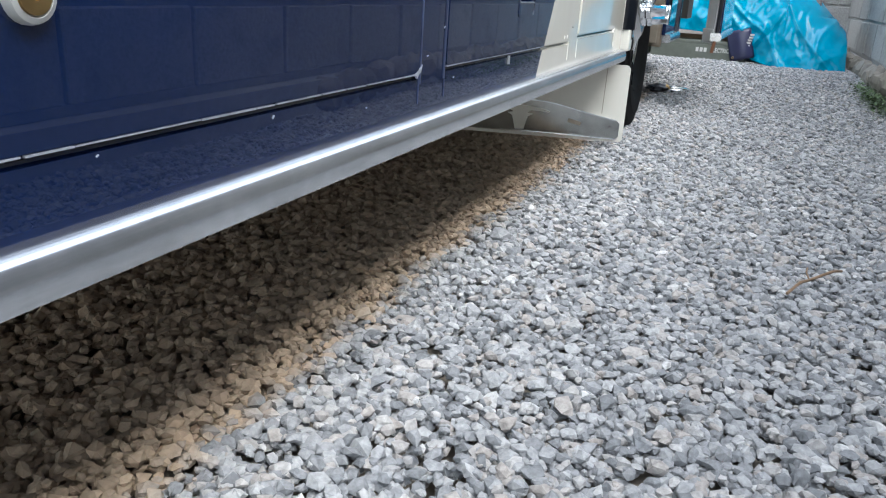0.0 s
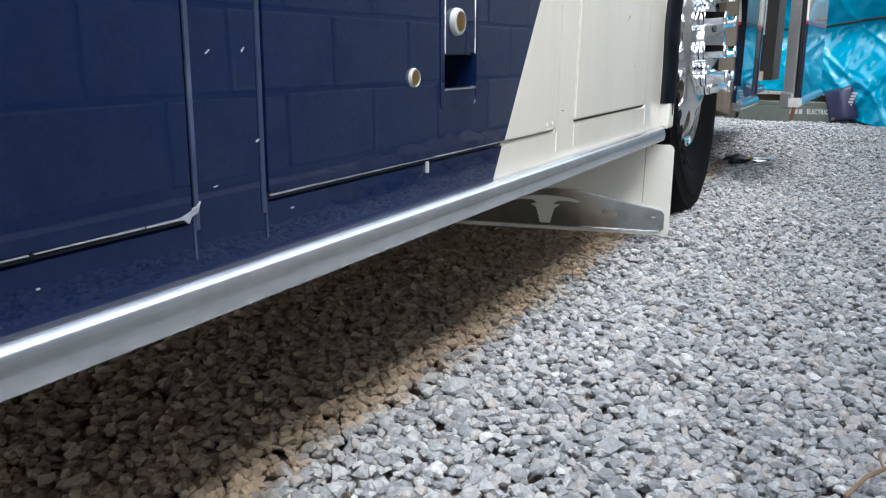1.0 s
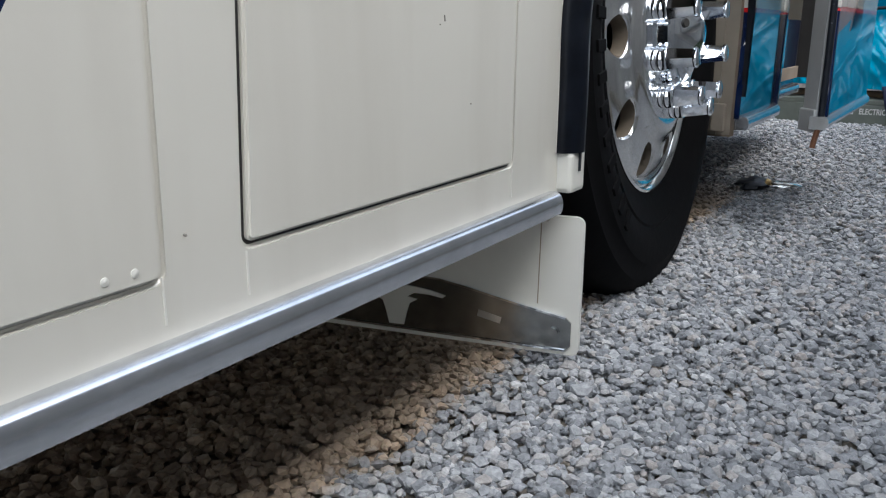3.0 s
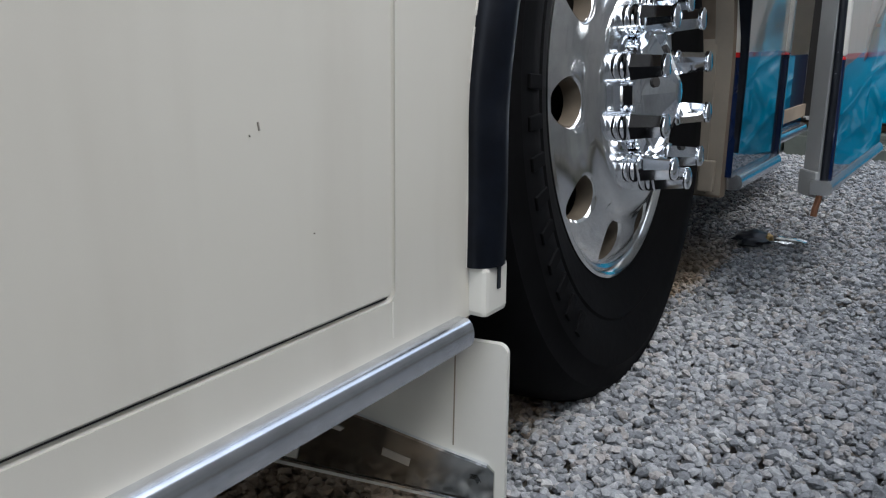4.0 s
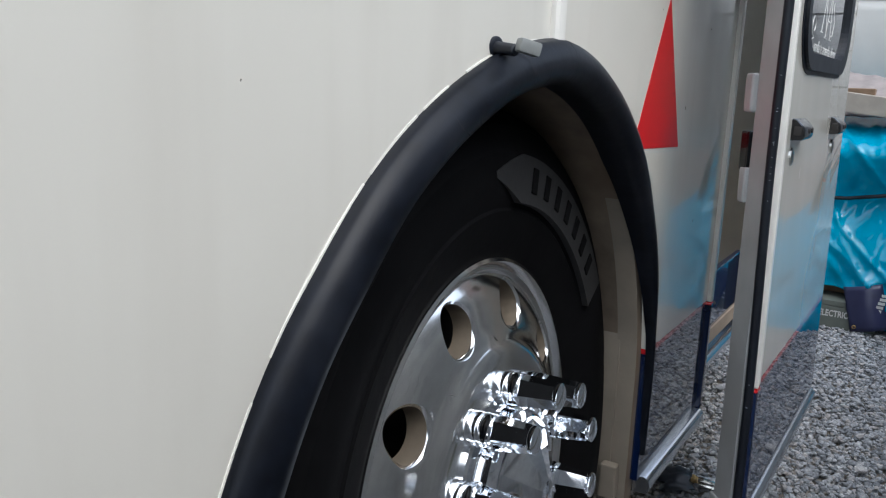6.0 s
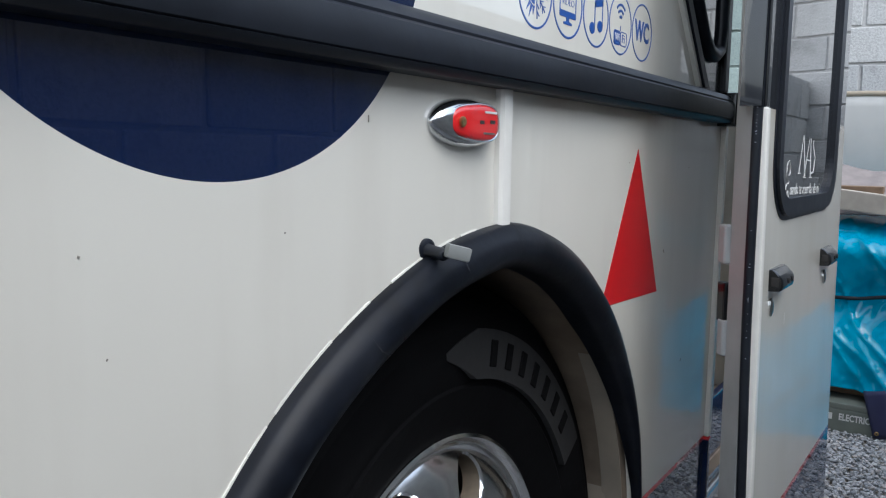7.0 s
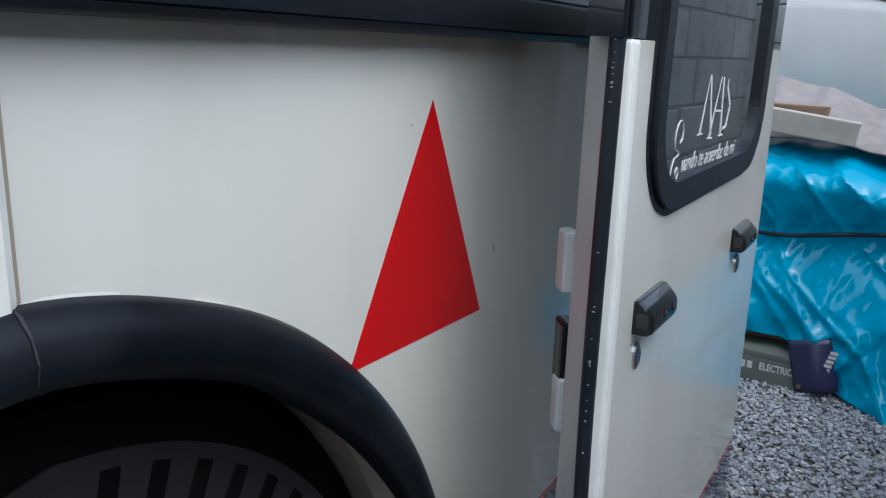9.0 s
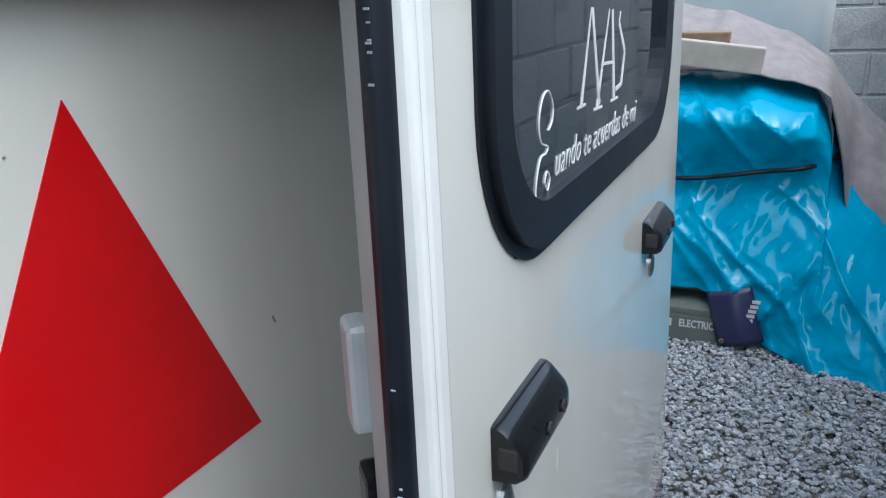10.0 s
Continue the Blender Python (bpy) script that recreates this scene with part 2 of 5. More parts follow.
def block_mat():
    m, ns, ls, b = mat("concrete_block_face", (0.3, 0.3, 0.3), 0.92)
    rnd = ns.new("ShaderNodeObjectInfo").outputs["Random"]
    fine, big = tex(ns, ls, "Noise", 90, 6), tex(ns, ls, "Noise", 6, 4)
    col = ramp(ns, ls, rnd, ((0.0, (0.39, 0.395, 0.395)), (0.6, (0.44, 0.44, 0.435)), (1.0, (0.50, 0.50, 0.49))))
    col = mix_col(ns, ls, 0.5, col, ramp(ns, ls, fine.outputs[0], ((0.3, (0.5, 0.5, 0.5)), (0.6, (1, 1, 1)))), "MULTIPLY")
    col = mix_col(ns, ls, ramp(ns, ls, big.outputs[0], ((0.55, (0, 0, 0)), (0.75, (0.6, 0.6, 0.6)))), col, (0.16, 0.16, 0.155))
    ls.new(col, b.inputs["Base Color"])
    bump(ns, ls, b, fine.outputs[0], 0.7, 0.006)
    return m


LENS = lens_mat()
WIND_GLASS = glass_mat("windscreen_glass", (0.75, 0.9, 0.86))
BLOCK = block_mat()

for m_, s_ in ((TYRE, 0.05), (RUBBER, 0.35), (BLACK_GLASS, 1.0), (RED, 0.25), (PAINT, 0.12), (PLASTIC, 0.22), (TARP, 0.32), (TRIM_RUBBER, 0.18)):
    m_.node_tree.nodes["Principled BSDF"].inputs["Specular IOR Level"].default_value = s_


def stone_mat():
    m, ns, ls, b = mat("crushed_stone", (0.4, 0.4, 0.4), 0.85)
    geo = ns.new("ShaderNodeNewGeometry")
    rnd = geo.outputs["Random Per Island"]
    fine = tex(ns, ls, "Noise", 180, 5)
    col = ramp(ns, ls, rnd, ((0.0, (0.215, 0.228, 0.245)), (0.35, (0.355, 0.366, 0.386)), (0.7, (0.465, 0.477, 0.492)), (0.9, (0.42, 0.39, 0.37)), (1.0, (0.62, 0.63, 0.64))))
    col = mix_col(ns, ls, 0.55, col, ramp(ns, ls, fine.outputs[0], ((0.35, (0.45, 0.45, 0.45)), (0.65, (1, 1, 1)))), "MULTIPLY")
    # stones sheltered under the coach keep their brown dust, the rest are washed
    sep = ns.new("ShaderNodeSeparateXYZ")
    ls.new(geo.outputs["Position"], sep.inputs[0])
    jit = tex(ns, ls, "Noise", 7, 3)
    yy = math_node(ns, ls, "MULTIPLY_ADD", jit.outputs[0], 0.07, math_node(ns, ls, "MULTIPLY_ADD", rnd, 0.03, sep.outputs[1]))
    dusty = math_node(ns, ls, "MULTIPLY_ADD", yy, 30.0, -3.3, clamp=True)
    dusty = math_node(ns, ls, "MULTIPLY", math_node(ns, ls, "MULTIPLY", dusty, 0.97), math_node(ns, ls, "MULTIPLY_ADD", sep.outputs[0], -2.5, 2.6, clamp=True))
    col = mix_col(ns, ls, dusty, col, mix_col(ns, ls, 0.75, (0.76, 0.59, 0.43), col, "MULTIPLY"))
    col = mix_col(ns, ls, math_node(ns, ls, "MULTIPLY", dusty, 0.22), col, (0.34, 0.25, 0.165))
    ls.new(col, b.inputs["Base Color"])
    bump(ns, ls, b, fine.outputs[0], 0.5, 0.003)
    return m


STONE = stone_mat()

# ---------- more mesh helpers ----------


def plate_holes(bm, outline, holes, y0, y1):
    """A flat sheet in the side plane with holes right through it."""
    loops = []
    for y in (y0, y1):
        edges, rows = [], []
        for pts in (outline, *holes):
            vs = [bm.verts.new((x, y, z)) for x, z in pts]
            rows.append(vs)
            edges += [bm.edges.new((vs[k], vs[(k + 1) % len(vs)])) for k in range(len(vs))]
        bmesh.ops.triangle_fill(bm, use_beauty=True, use_dissolve=False, edges=edges)
        loops.append(rows)
    for a, b in zip(*loops):
        for k in range(len(a)):
            bm.faces.new((a[k], a[(k + 1) % len(a)], b[(k + 1) % len(a)], b[k]))
    bmesh.ops.recalc_face_normals(bm, faces=bm.faces[:])


def ring(bm, outer, inner, y0, y1):
    """A frame between two outlines with the same number of points."""
    n = len(outer)
    rows = [[bm.verts.new((x, y, z)) for x, z in pts] for pts, y in ((outer, y1), (outer, y0), (inner, y0), (inner, y1))]
    for a, b in zip(rows, rows[1:] + rows[:1]):
        for k in range(n):
            bm.faces.new((a[k], a[(k + 1) % n], b[(k + 1) % n], b[k]))
    bmesh.ops.recalc_face_normals(bm, faces=bm.faces[:])


def circle(cx, cz, r, n=40, a0=0.0, a1=360.0, sx=1.0):
    m = n if a1 - a0 >= 360 else n + 1
    return [(cx + sx * r * math.cos(radians(a0 + (a1 - a0) * k / n)), cz + r * math.sin(radians(a0 + (a1 - a0) * k / n))) for k in range(m)]


def bar(bm, x0, z0, x1, z1, w, y0, y1):
    """A straight stroke of width w between two points of the side plane."""
    d = Vector((x1 - x0, z1 - z0)).normalized() * w / 2
    slab(bm, [(x0 - d.y, z0 + d.x), (x0 + d.y, z0 - d.x), (x1 + d.y, z1 - d.x), (x1 - d.y, z1 + d.x)], y0, y1)


def letters(bm, words, size, m, thick=0.0008, squeeze=1.0, bold=0.0, slant=0.0):
    """Built-in font lettering, laid in the side plane facing out, then placed by m."""
    cu = bpy.data.curves.new("letters", "FONT")
    cu.body, cu.size, cu.extrude, cu.align_x, cu.align_y, cu.resolution_u, cu.offset = words, size, thick, "CENTER", "CENTER", 3, bold
    cu.shear = slant
    ob = bpy.data.objects.new("letters", cu)
    scene.collection.objects.link(ob)
    me = bpy.data.meshes.new_from_object(ob.evaluated_get(bpy.context.evaluated_depsgraph_get()))
    bpy.data.objects.remove(ob)
    me.transform(m @ Matrix.Rotation(radians(90), 4, "X") @ Matrix.Diagonal((squeeze, 1, 1, 1)))
    bm.from_mesh(me)
    bpy.data.meshes.remove(me)


# ---------- ground ----------
bm = bmesh.new()
bmesh.ops.create_grid(bm, x_segments=200, y_segments=40, size=60)


def rise(x):
    """The yard climbs slightly towards its end."""
    k_ = np.clip((x - 1.0) / 1.5, 0, 1)
    return 0.045 * k_ * k_ * (3 - 2 * k_)


for v in bm.verts:
    v.co.z = rise(v.co.x) - 0.022
ground = tagged(mesh_object("ground", bm, SOIL), "dusty soil ground under the crushed stone", "ground", kind="structure")


def stones(name, fields, seed):
    """Loose crushed stones as one mesh of small angular solids; fields: count, x and y ranges, half sizes, heights."""
    rng = np.random.default_rng(seed)
    p = (1 + 5 ** 0.5) / 2
    ico = np.array([(-1, p, 0), (1, p, 0), (-1, -p, 0), (1, -p, 0), (0, -1, p), (0, 1, p), (0, -1, -p), (0, 1, -p), (p, 0, -1), (p, 0, 1), (-p, 0, -1), (-p, 0, 1)])
    ico /= np.linalg.norm(ico[0])
    faces = np.array([(0, 11, 5), (0, 5, 1), (0, 1, 7), (0, 7, 10), (0, 10, 11), (1, 5, 9), (5, 11, 4), (11, 10, 2), (10, 7, 6), (7, 1, 8),
                      (3, 9, 4), (3, 4, 2), (3, 2, 6), (3, 6, 8), (3, 8, 9), (4, 9, 5), (2, 4, 11), (6, 2, 10), (8, 6, 7), (9, 8, 1)])
    allv, allf, base = [], [], 0
    for count, xr, yr, size, zr in fields:
        q = rng.normal(size=(count, 4))
        q /= np.linalg.norm(q, axis=1)[:, None]
        w, x, y, z = q.T
        rot = np.stack([1 - 2 * (y * y + z * z), 2 * (x * y - z * w), 2 * (x * z + y * w), 2 * (x * y + z * w), 1 - 2 * (x * x + z * z), 2 * (y * z - x * w),
                        2 * (x * z - y * w), 2 * (y * z + x * w), 1 - 2 * (x * x + y * y)], 1).reshape(-1, 3, 3)
        big = size[0] + (size[1] - size[0]) * rng.random(count) ** 1.6
        s = big[:, None] * rng.uniform(0.65, 1.35, (count, 3))
        v = ico[None] * (1 + rng.uniform(-0.24, 0.2, (count, 12, 1))) * s[:, None, :]
        v = np.einsum("nij,nkj->nki", rot, v)
        for _ in range(5):
            cut = rng.normal(size=(count, 1, 3))
            cut /= np.linalg.norm(cut, axis=2)[:, :, None]
            over = (v * cut).sum(2, keepdims=True) - (rng.uniform(0.45, 0.8, count) * big)[:, None, None]
            v -= np.maximum(over, 0) * cut
        v[:, :, 2] *= 0.72
        at = np.stack([rng.uniform(*xr, count), rng.uniform(*yr, count), rng.uniform(*zr, count)], 1)
        at[:, 2] += rise(at[:, 0]) + 0.006 * np.sin(at[:, 0] * 5.1 + 1.3 * np.sin(at[:, 1] * 4)) * np.sin(at[:, 1] * 6.3 + at[:, 0] * 1.7)
        v += at[:, None]
        allv.append(v.reshape(-1, 3))
        allf.append((faces[None] + (12 * np.arange(count))[:, None, None]).reshape(-1, 3) + base)
        base += 12 * count
    me = bpy.data.meshes.new(name)
    me.from_pydata(np.concatenate(allv), [], np.concatenate(allf))
    me.materials.append(STONE)
    return new(name, me)


GRAVEL = [(76000, (-2.6, 0.3), (-0.93, 0.5), (0.0056, 0.0122), (-0.015, 0.002)),
          (50000, (0.3, 3.4), (-0.93, 0.45), (0.0056, 0.0122), (-0.015, 0.002)),
          (9000, (-2.8, 3.6), (0.45, 1.8), (0.009, 0.016), (-0.022, 0.002)),
          (160, (-3.0, 2.4), (-0.9, 0.3), (0.015, 0.020), (-0.010, 0.003))]
tagged(stones("gravel", GRAVEL, 3), "light grey crushed stone gravel on the yard", "gravel", kind="stuff")

# ---------- coach: shell ----------
bus = thing("bus", "cream and navy coach parked on gravel with its front door open", "bus")
AX, AW, AR, AB, AH = -0.065, 0.552, 0.492, 0.46, 0.557


def arch(off=0.0, n=96, foot=0.24):
    """Wheel arch outline from the rear foot over the top to the front foot, drawn in by off."""
    pts = [(AX - AW + off, foot), (AX - AW + off, (foot + AB) / 2)]
    for k in range(n + 1):
        a = math.pi * (1 - k / n)
        c, s = math.cos(a), math.sin(a)
        e = 2 / (1.93 if c < 0 else 1.82)
        pts.append((AX + ((AW if c < 0 else AR) - off) * math.copysign(abs(c) ** e, c), AB + (AH - off) * s ** e))
    return pts + [(AX + AR - off, (foot + AB) / 2), (AX + AR - off, foot)]


X0, X1, Z0, Z1 = -7.0, 0.828, 0.262, 3.0
POCKET = rounded(-1.586, -1.518, 0.384, 0.419, 0.003, 3)


def pillar(z):
    """The slanting front edge of the upper side."""
    return 0.632 - (z - 1.231) * 0.95


skin = [(X0, Z0)] + arch(0.01, foot=Z0) + [(X1, Z0), (X1, 1.172), (0.642, 1.221), (pillar(1.7), 1.7), (pillar(2.0), 2.0), (pillar(2.0), Z1), (X0, Z1)]
HATCHES = ((-5.0, -1.952, 0.0, 0.02), (-1.877, -1.242, 0.02, 0.03), (-1.166, -0.745, 0.055, 0.016))


def hatch_outline(k, grow):
    """Outline of a luggage hatch; its upright edges lean slightly."""
    x0, x1, k0, k1 = HATCHES[k]
    pts = rounded(x0 - grow, x1 + grow, (0.309, 0.3115, 0.318)[k] - grow, 1.08 + grow, 0.007 + grow)
    return [(x + (k0 if x < (x0 + x1) / 2 else k1) * (z - 0.316), z) for x, z in pts]


bm = bmesh.new()
plate_holes(bm, skin, [hatch_outline(k, 0.0012) for k in range(3)], 0.004, 0.03)
rim = [e for e in bm.edges if len(e.link_faces) == 2 and e.calc_face_angle(0) > 1.0 and all(v.co.y < 0.01 and 0.30 < v.co.z < 1.1 and v.co.x < -0.7 for v in e.verts)]
bmesh.ops.bevel(bm, geom=rim, offset=0.0032, segments=3, affect="EDGES")
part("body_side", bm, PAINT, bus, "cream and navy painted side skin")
bm = bmesh.new()
box(bm, (X0, 0.06, 2.98), (1.9, 2.45, 3.05))
box(bm, (X0, 2.4, 0.42), (1.9, 2.45, 3.0))
box(bm, (X0, 0.03, 0.3), (X0 + 0.05, 2.4, 3.0))
box(bm, (1.85, 0.12, 0.3), (1.9, 2.4, 1.3))
part("body_shell", bm, CREAM, bus)
bm = bmesh.new()
box(bm, (X0, 0.06, 0.42), (AX - AW - 0.03, 2.4, 0.46))
box(bm, (AX + AR + 0.03, 0.07, 0.30), (1.85, 2.4, 0.34))
UNDER = simple("dusty_underside", (0.34, 0.275, 0.205), 0.85, 0, 0, 0.3, 12, 0.3, (0.22, 0.17, 0.13))
part("floor_pan", bm, UNDER, bus, "dusty brown floor pan under the coach")
bm = bmesh.new()
box(bm, (AX - AW - 0.06, 0.75, 0.3), (AX + AR + 0.06, 0.8, 1.14))
box(bm, (0.85, 0.9, 0.34), (1.84, 0.94, 1.25))
box(bm, (-0.6, 0.3, 1.14), (0.83, 2.3, 1.18))
box(bm, (1.58, 0.03, 0.3), (1.85, 0.08, 3.0))
box(bm, (0.19, 0.9, 1.18), (0.23, 2.3, 2.9))
part("inner_frame", bm, DARK, bus, "dark inner structure")
bm = bmesh.new()
box(bm, (0.55, 1.5, 0.34), (1.0, 2.2, 1.9), 0.05)
part("driver_seat", bm, PLASTIC, bus, "dark seat inside the doorway")
part("windscreen", one_box((1.86, 0.15, 1.3), (1.875, 2.35, 2.9)), WIND_GLASS, bus)

# wheel well liner with its front return flange
bm = bmesh.new()
o, i_ = arch(0.0, foot=0.22), arch(0.026, foot=0.22)
rows = [[bm.verts.new((x, y, z)) for x, z in pts] for pts, y in ((o, 0.016), (i_, 0.02), (i_, 0.75), (o, 0.75))]
for a, b in zip(rows, rows[1:]):
    for k in range(len(o) - 1):
        bm.faces.new((a[k], a[k + 1], b[k + 1], b[k]))
part("wheel_well", bm, LINER, bus, "dusty tan wheel well lining", 40)
bm = bmesh.new()
box(bm, (0.392, 0.05, 0.225), (0.3985, 0.42, 0.62))
leg = [(Vector((x, 0, z)), Vector((0, -1, 0)), Vector((1, 0, 0))) for x, z in arch(0.020, foot=0.225) if x > 0.27]
sweep(bm, leg, [(-0.055, -0.008), (-0.020, -0.008), (-0.020, 0.004), (-0.055, 0.004)])
box(bm, (0.371, 0.03, 0.235), (0.391, 0.06, 0.30), 0.003)
part("splash_panel", bm, simple("dusty_panel", (0.22, 0.19, 0.15), 0.8, 0, 0, 0.2, 14, 0.2, (0.30, 0.25, 0.19)), bus, "dusty splash panel at the front of the wheel well")

# rubber arch trim
bm = bmesh.new()
pts = [Vector((x, 0, z)) for x, z in arch(0.0, foot=0.315)]
path = []
for k, p in enumerate(pts):
    d = (pts[min(k + 1, len(pts) - 1)] - pts[max(k - 1, 0)]).normalized()
    wob = 0.0018 * noise.noise(p * 9)
    slim = float(np.interp(p.z, (0.3, 0.55, 0.9), (0.2, 0.3, 1.0))) if p.x > 0 else 1.0
    path.append((p + Vector((0, wob, wob)), Vector((0, -slim, 0)), Vector((d.z, 0, -d.x)) * slim))
sec = [(-0.03, 0.004), (0.002, -0.005), (0.010, -0.002), (0.019, 0.008), (0.024, 0.021), (0.022, 0.032), (0.014, 0.041), (0.002, 0.046), (-0.03, 0.046)]
sweep(bm, path, sec)
trim = part("arch_trim", bm, TRIM_RUBBER, bus, "scuffed black rubber wheel arch trim", 50)
bm = bmesh.new()
box(bm, (AX - AW + 0.001, -0.017, 0.262), (AX - AW + 0.046, 0.02, 0.317), 0.006)
part("trim_foot", bm, CREAM, bus, "cream painted end of the arch trim")
bm = bmesh.new()
box(bm, (AX - AW + 0.022, -0.0185, 0.290), (AX - AW + 0.028, -0.016, 0.318))
part("trim_gap", bm, RUBBER, bus)
# pale paint flaking along the trim's outer edge, and grey rub marks across it
fine_arch = [Vector((x, 0, z)) for x, z in arch(0.0, n=160, foot=0.315)]


def arch_frame(k):
    d_ = (fine_arch[min(k + 1, len(fine_arch) - 1)] - fine_arch[max(k - 1, 0)]).normalized()
    w_ = 0.0018 * noise.noise(fine_arch[k] * 9)
    return fine_arch[k] + Vector((0, w_, w_)), Vector((0, -1, 0)), Vector((d_.z, 0, -d_.x))


rng = random.Random(14)
bm = bmesh.new()
k = 0
while k < 118:
    l = rng.randint(2, 9)
    w = rng.uniform(0.0, 0.0003)
    sweep(bm, [arch_frame(q) for q in range(k, k + l + 1)], [(-0.0046, -0.0050 - 3 * w), (-0.0031, -0.0049 - 3 * w), (-0.0029, -0.0035), (-0.0046, -0.0030)])
    k += l + rng.choice((0, 0, 1, 1, 2, 3) if k < 62 else (1, 2, 4, 6))
tagged(part("paint_line", bm, CREAM, bus, "pale paint line flaking along the arch trim"), kind="stuff")
SCUFF = simple("rubber_scuff", (0.016, 0.018, 0.022), 0.75, 0, 0, 0.6, 120, 0.2)
for k, a0, a1, w, lean in ((70, 1, 5, 0.0018, 1), (83, 1, 7, 0.0022, 0), (84, 5, 7, 0.0030, 0), (60, 4, 6, 0.0020, 1), (57, 3, 6, 0.0016, 1), (75, 4, 7, 0.0016, 0)):
    bm = bmesh.new()
    rows = []
    for q in range(a0, a1 + 1):
        p_, o_, u_ = arch_frame(k + (q - a0) * lean // 2)
        _, _, t_ = u_, o_, u_.cross(o_).normalized()
        c_ = p_ + o_ * (sec[q][0] + 0.0009) + u_ * (sec[q][1] + (0.0006 if q > 4 else -0.0003))
        j_ = 0.5 * w * (0.4 + 0.8 * rng.random()) * (0.3 if q in (a0, a1) else 1)
        rows.append((bm.verts.new(c_ - t_ * j_), bm.verts.new(c_ + t_ * j_)))
    for (a, b), (c, d) in zip(rows, rows[1:]):
        bm.faces.new((a, b, d, c))
    part("scuff", bm, SCUFF, bus, "grey rub mark on the rubber")

# belt moulding with end cap
bm = bmesh.new()
path = [(Vector((x, 0, 1.1665)), Vector((0, -1, 0)), Vector((0, 0, 0.85))) for x in (-7, -3, -1, 0, 0.4, 0.786)]
sweep(bm, path, [(-0.01, 0), (0.020, 0.0), (0.024, 0.003), (0.0262, 0.0075), (0.0245, 0.0085), (0.0268, 0.010), (0.0275, 0.014), (0.029, 0.03), (0.027, 0.044), (0.022, 0.048), (0.0225, 0.051), (0.018, 0.059), (0.008, 0.066), (-0.01, 0.066)])
part("belt_moulding", bm, RUBBER, bus, "wide charcoal rubber belt moulding", 30)
bm = bmesh.new()
box(bm, (0.788, -0.034, 1.161), (0.842, 0.02, 1.226), 0.006, 3)
part("moulding_cap", bm, PLASTIC, bus, "black plastic moulding end cap", 40)
for z in (1.182, 1.202):
    bm = bmesh.new()
    lathe(bm, [(0.003, 0), (0.003, 0.002), (0, 0.0025)], 10, Matrix.Translation((0.826, -0.034, z)) @ Matrix.Rotation(radians(90), 4, "X"))
    part("screw", bm, DARK, bus)

# skirt rail and the front sill rail
def rail(x0, x1, y=0.0, dz=0.0):
    rb = bmesh.new()
    rp = [(Vector((x0 + (x1 - x0) * k / 12, y, dz)), Vector((0, -1, 0)), Vector((0, 0, 1))) for k in range(13)]
    sweep(rb, rp, [(-0.03, 0.2665), (0.003, 0.2685), (0.009, 0.2675), (0.0135, 0.2635), (0.0155, 0.258), (0.0163, 0.253), (0.0160, 0.246), (0.0135, 0.2395), (0.008, 0.2365), (-0.03, 0.235)])
    return rb


part("skirt_rail", rail(-7, AX - AW - 0.02), RAIL, bus, "satin metal skirt rail along the sill", 35)
part("skirt_rail", rail(0.43, 0.818, 0, -0.002), RAIL, bus, "", 35)
part("skirt_rail", rail(0.834, 1.55, 0.07, 0.012), RAIL, bus, "", 35)
bm = bmesh.new()
box(bm, (0.834, 0.075, 0.28), (1.55, 0.095, 0.50), 0.004)
part("step_panel", bm, PAINT, bus)

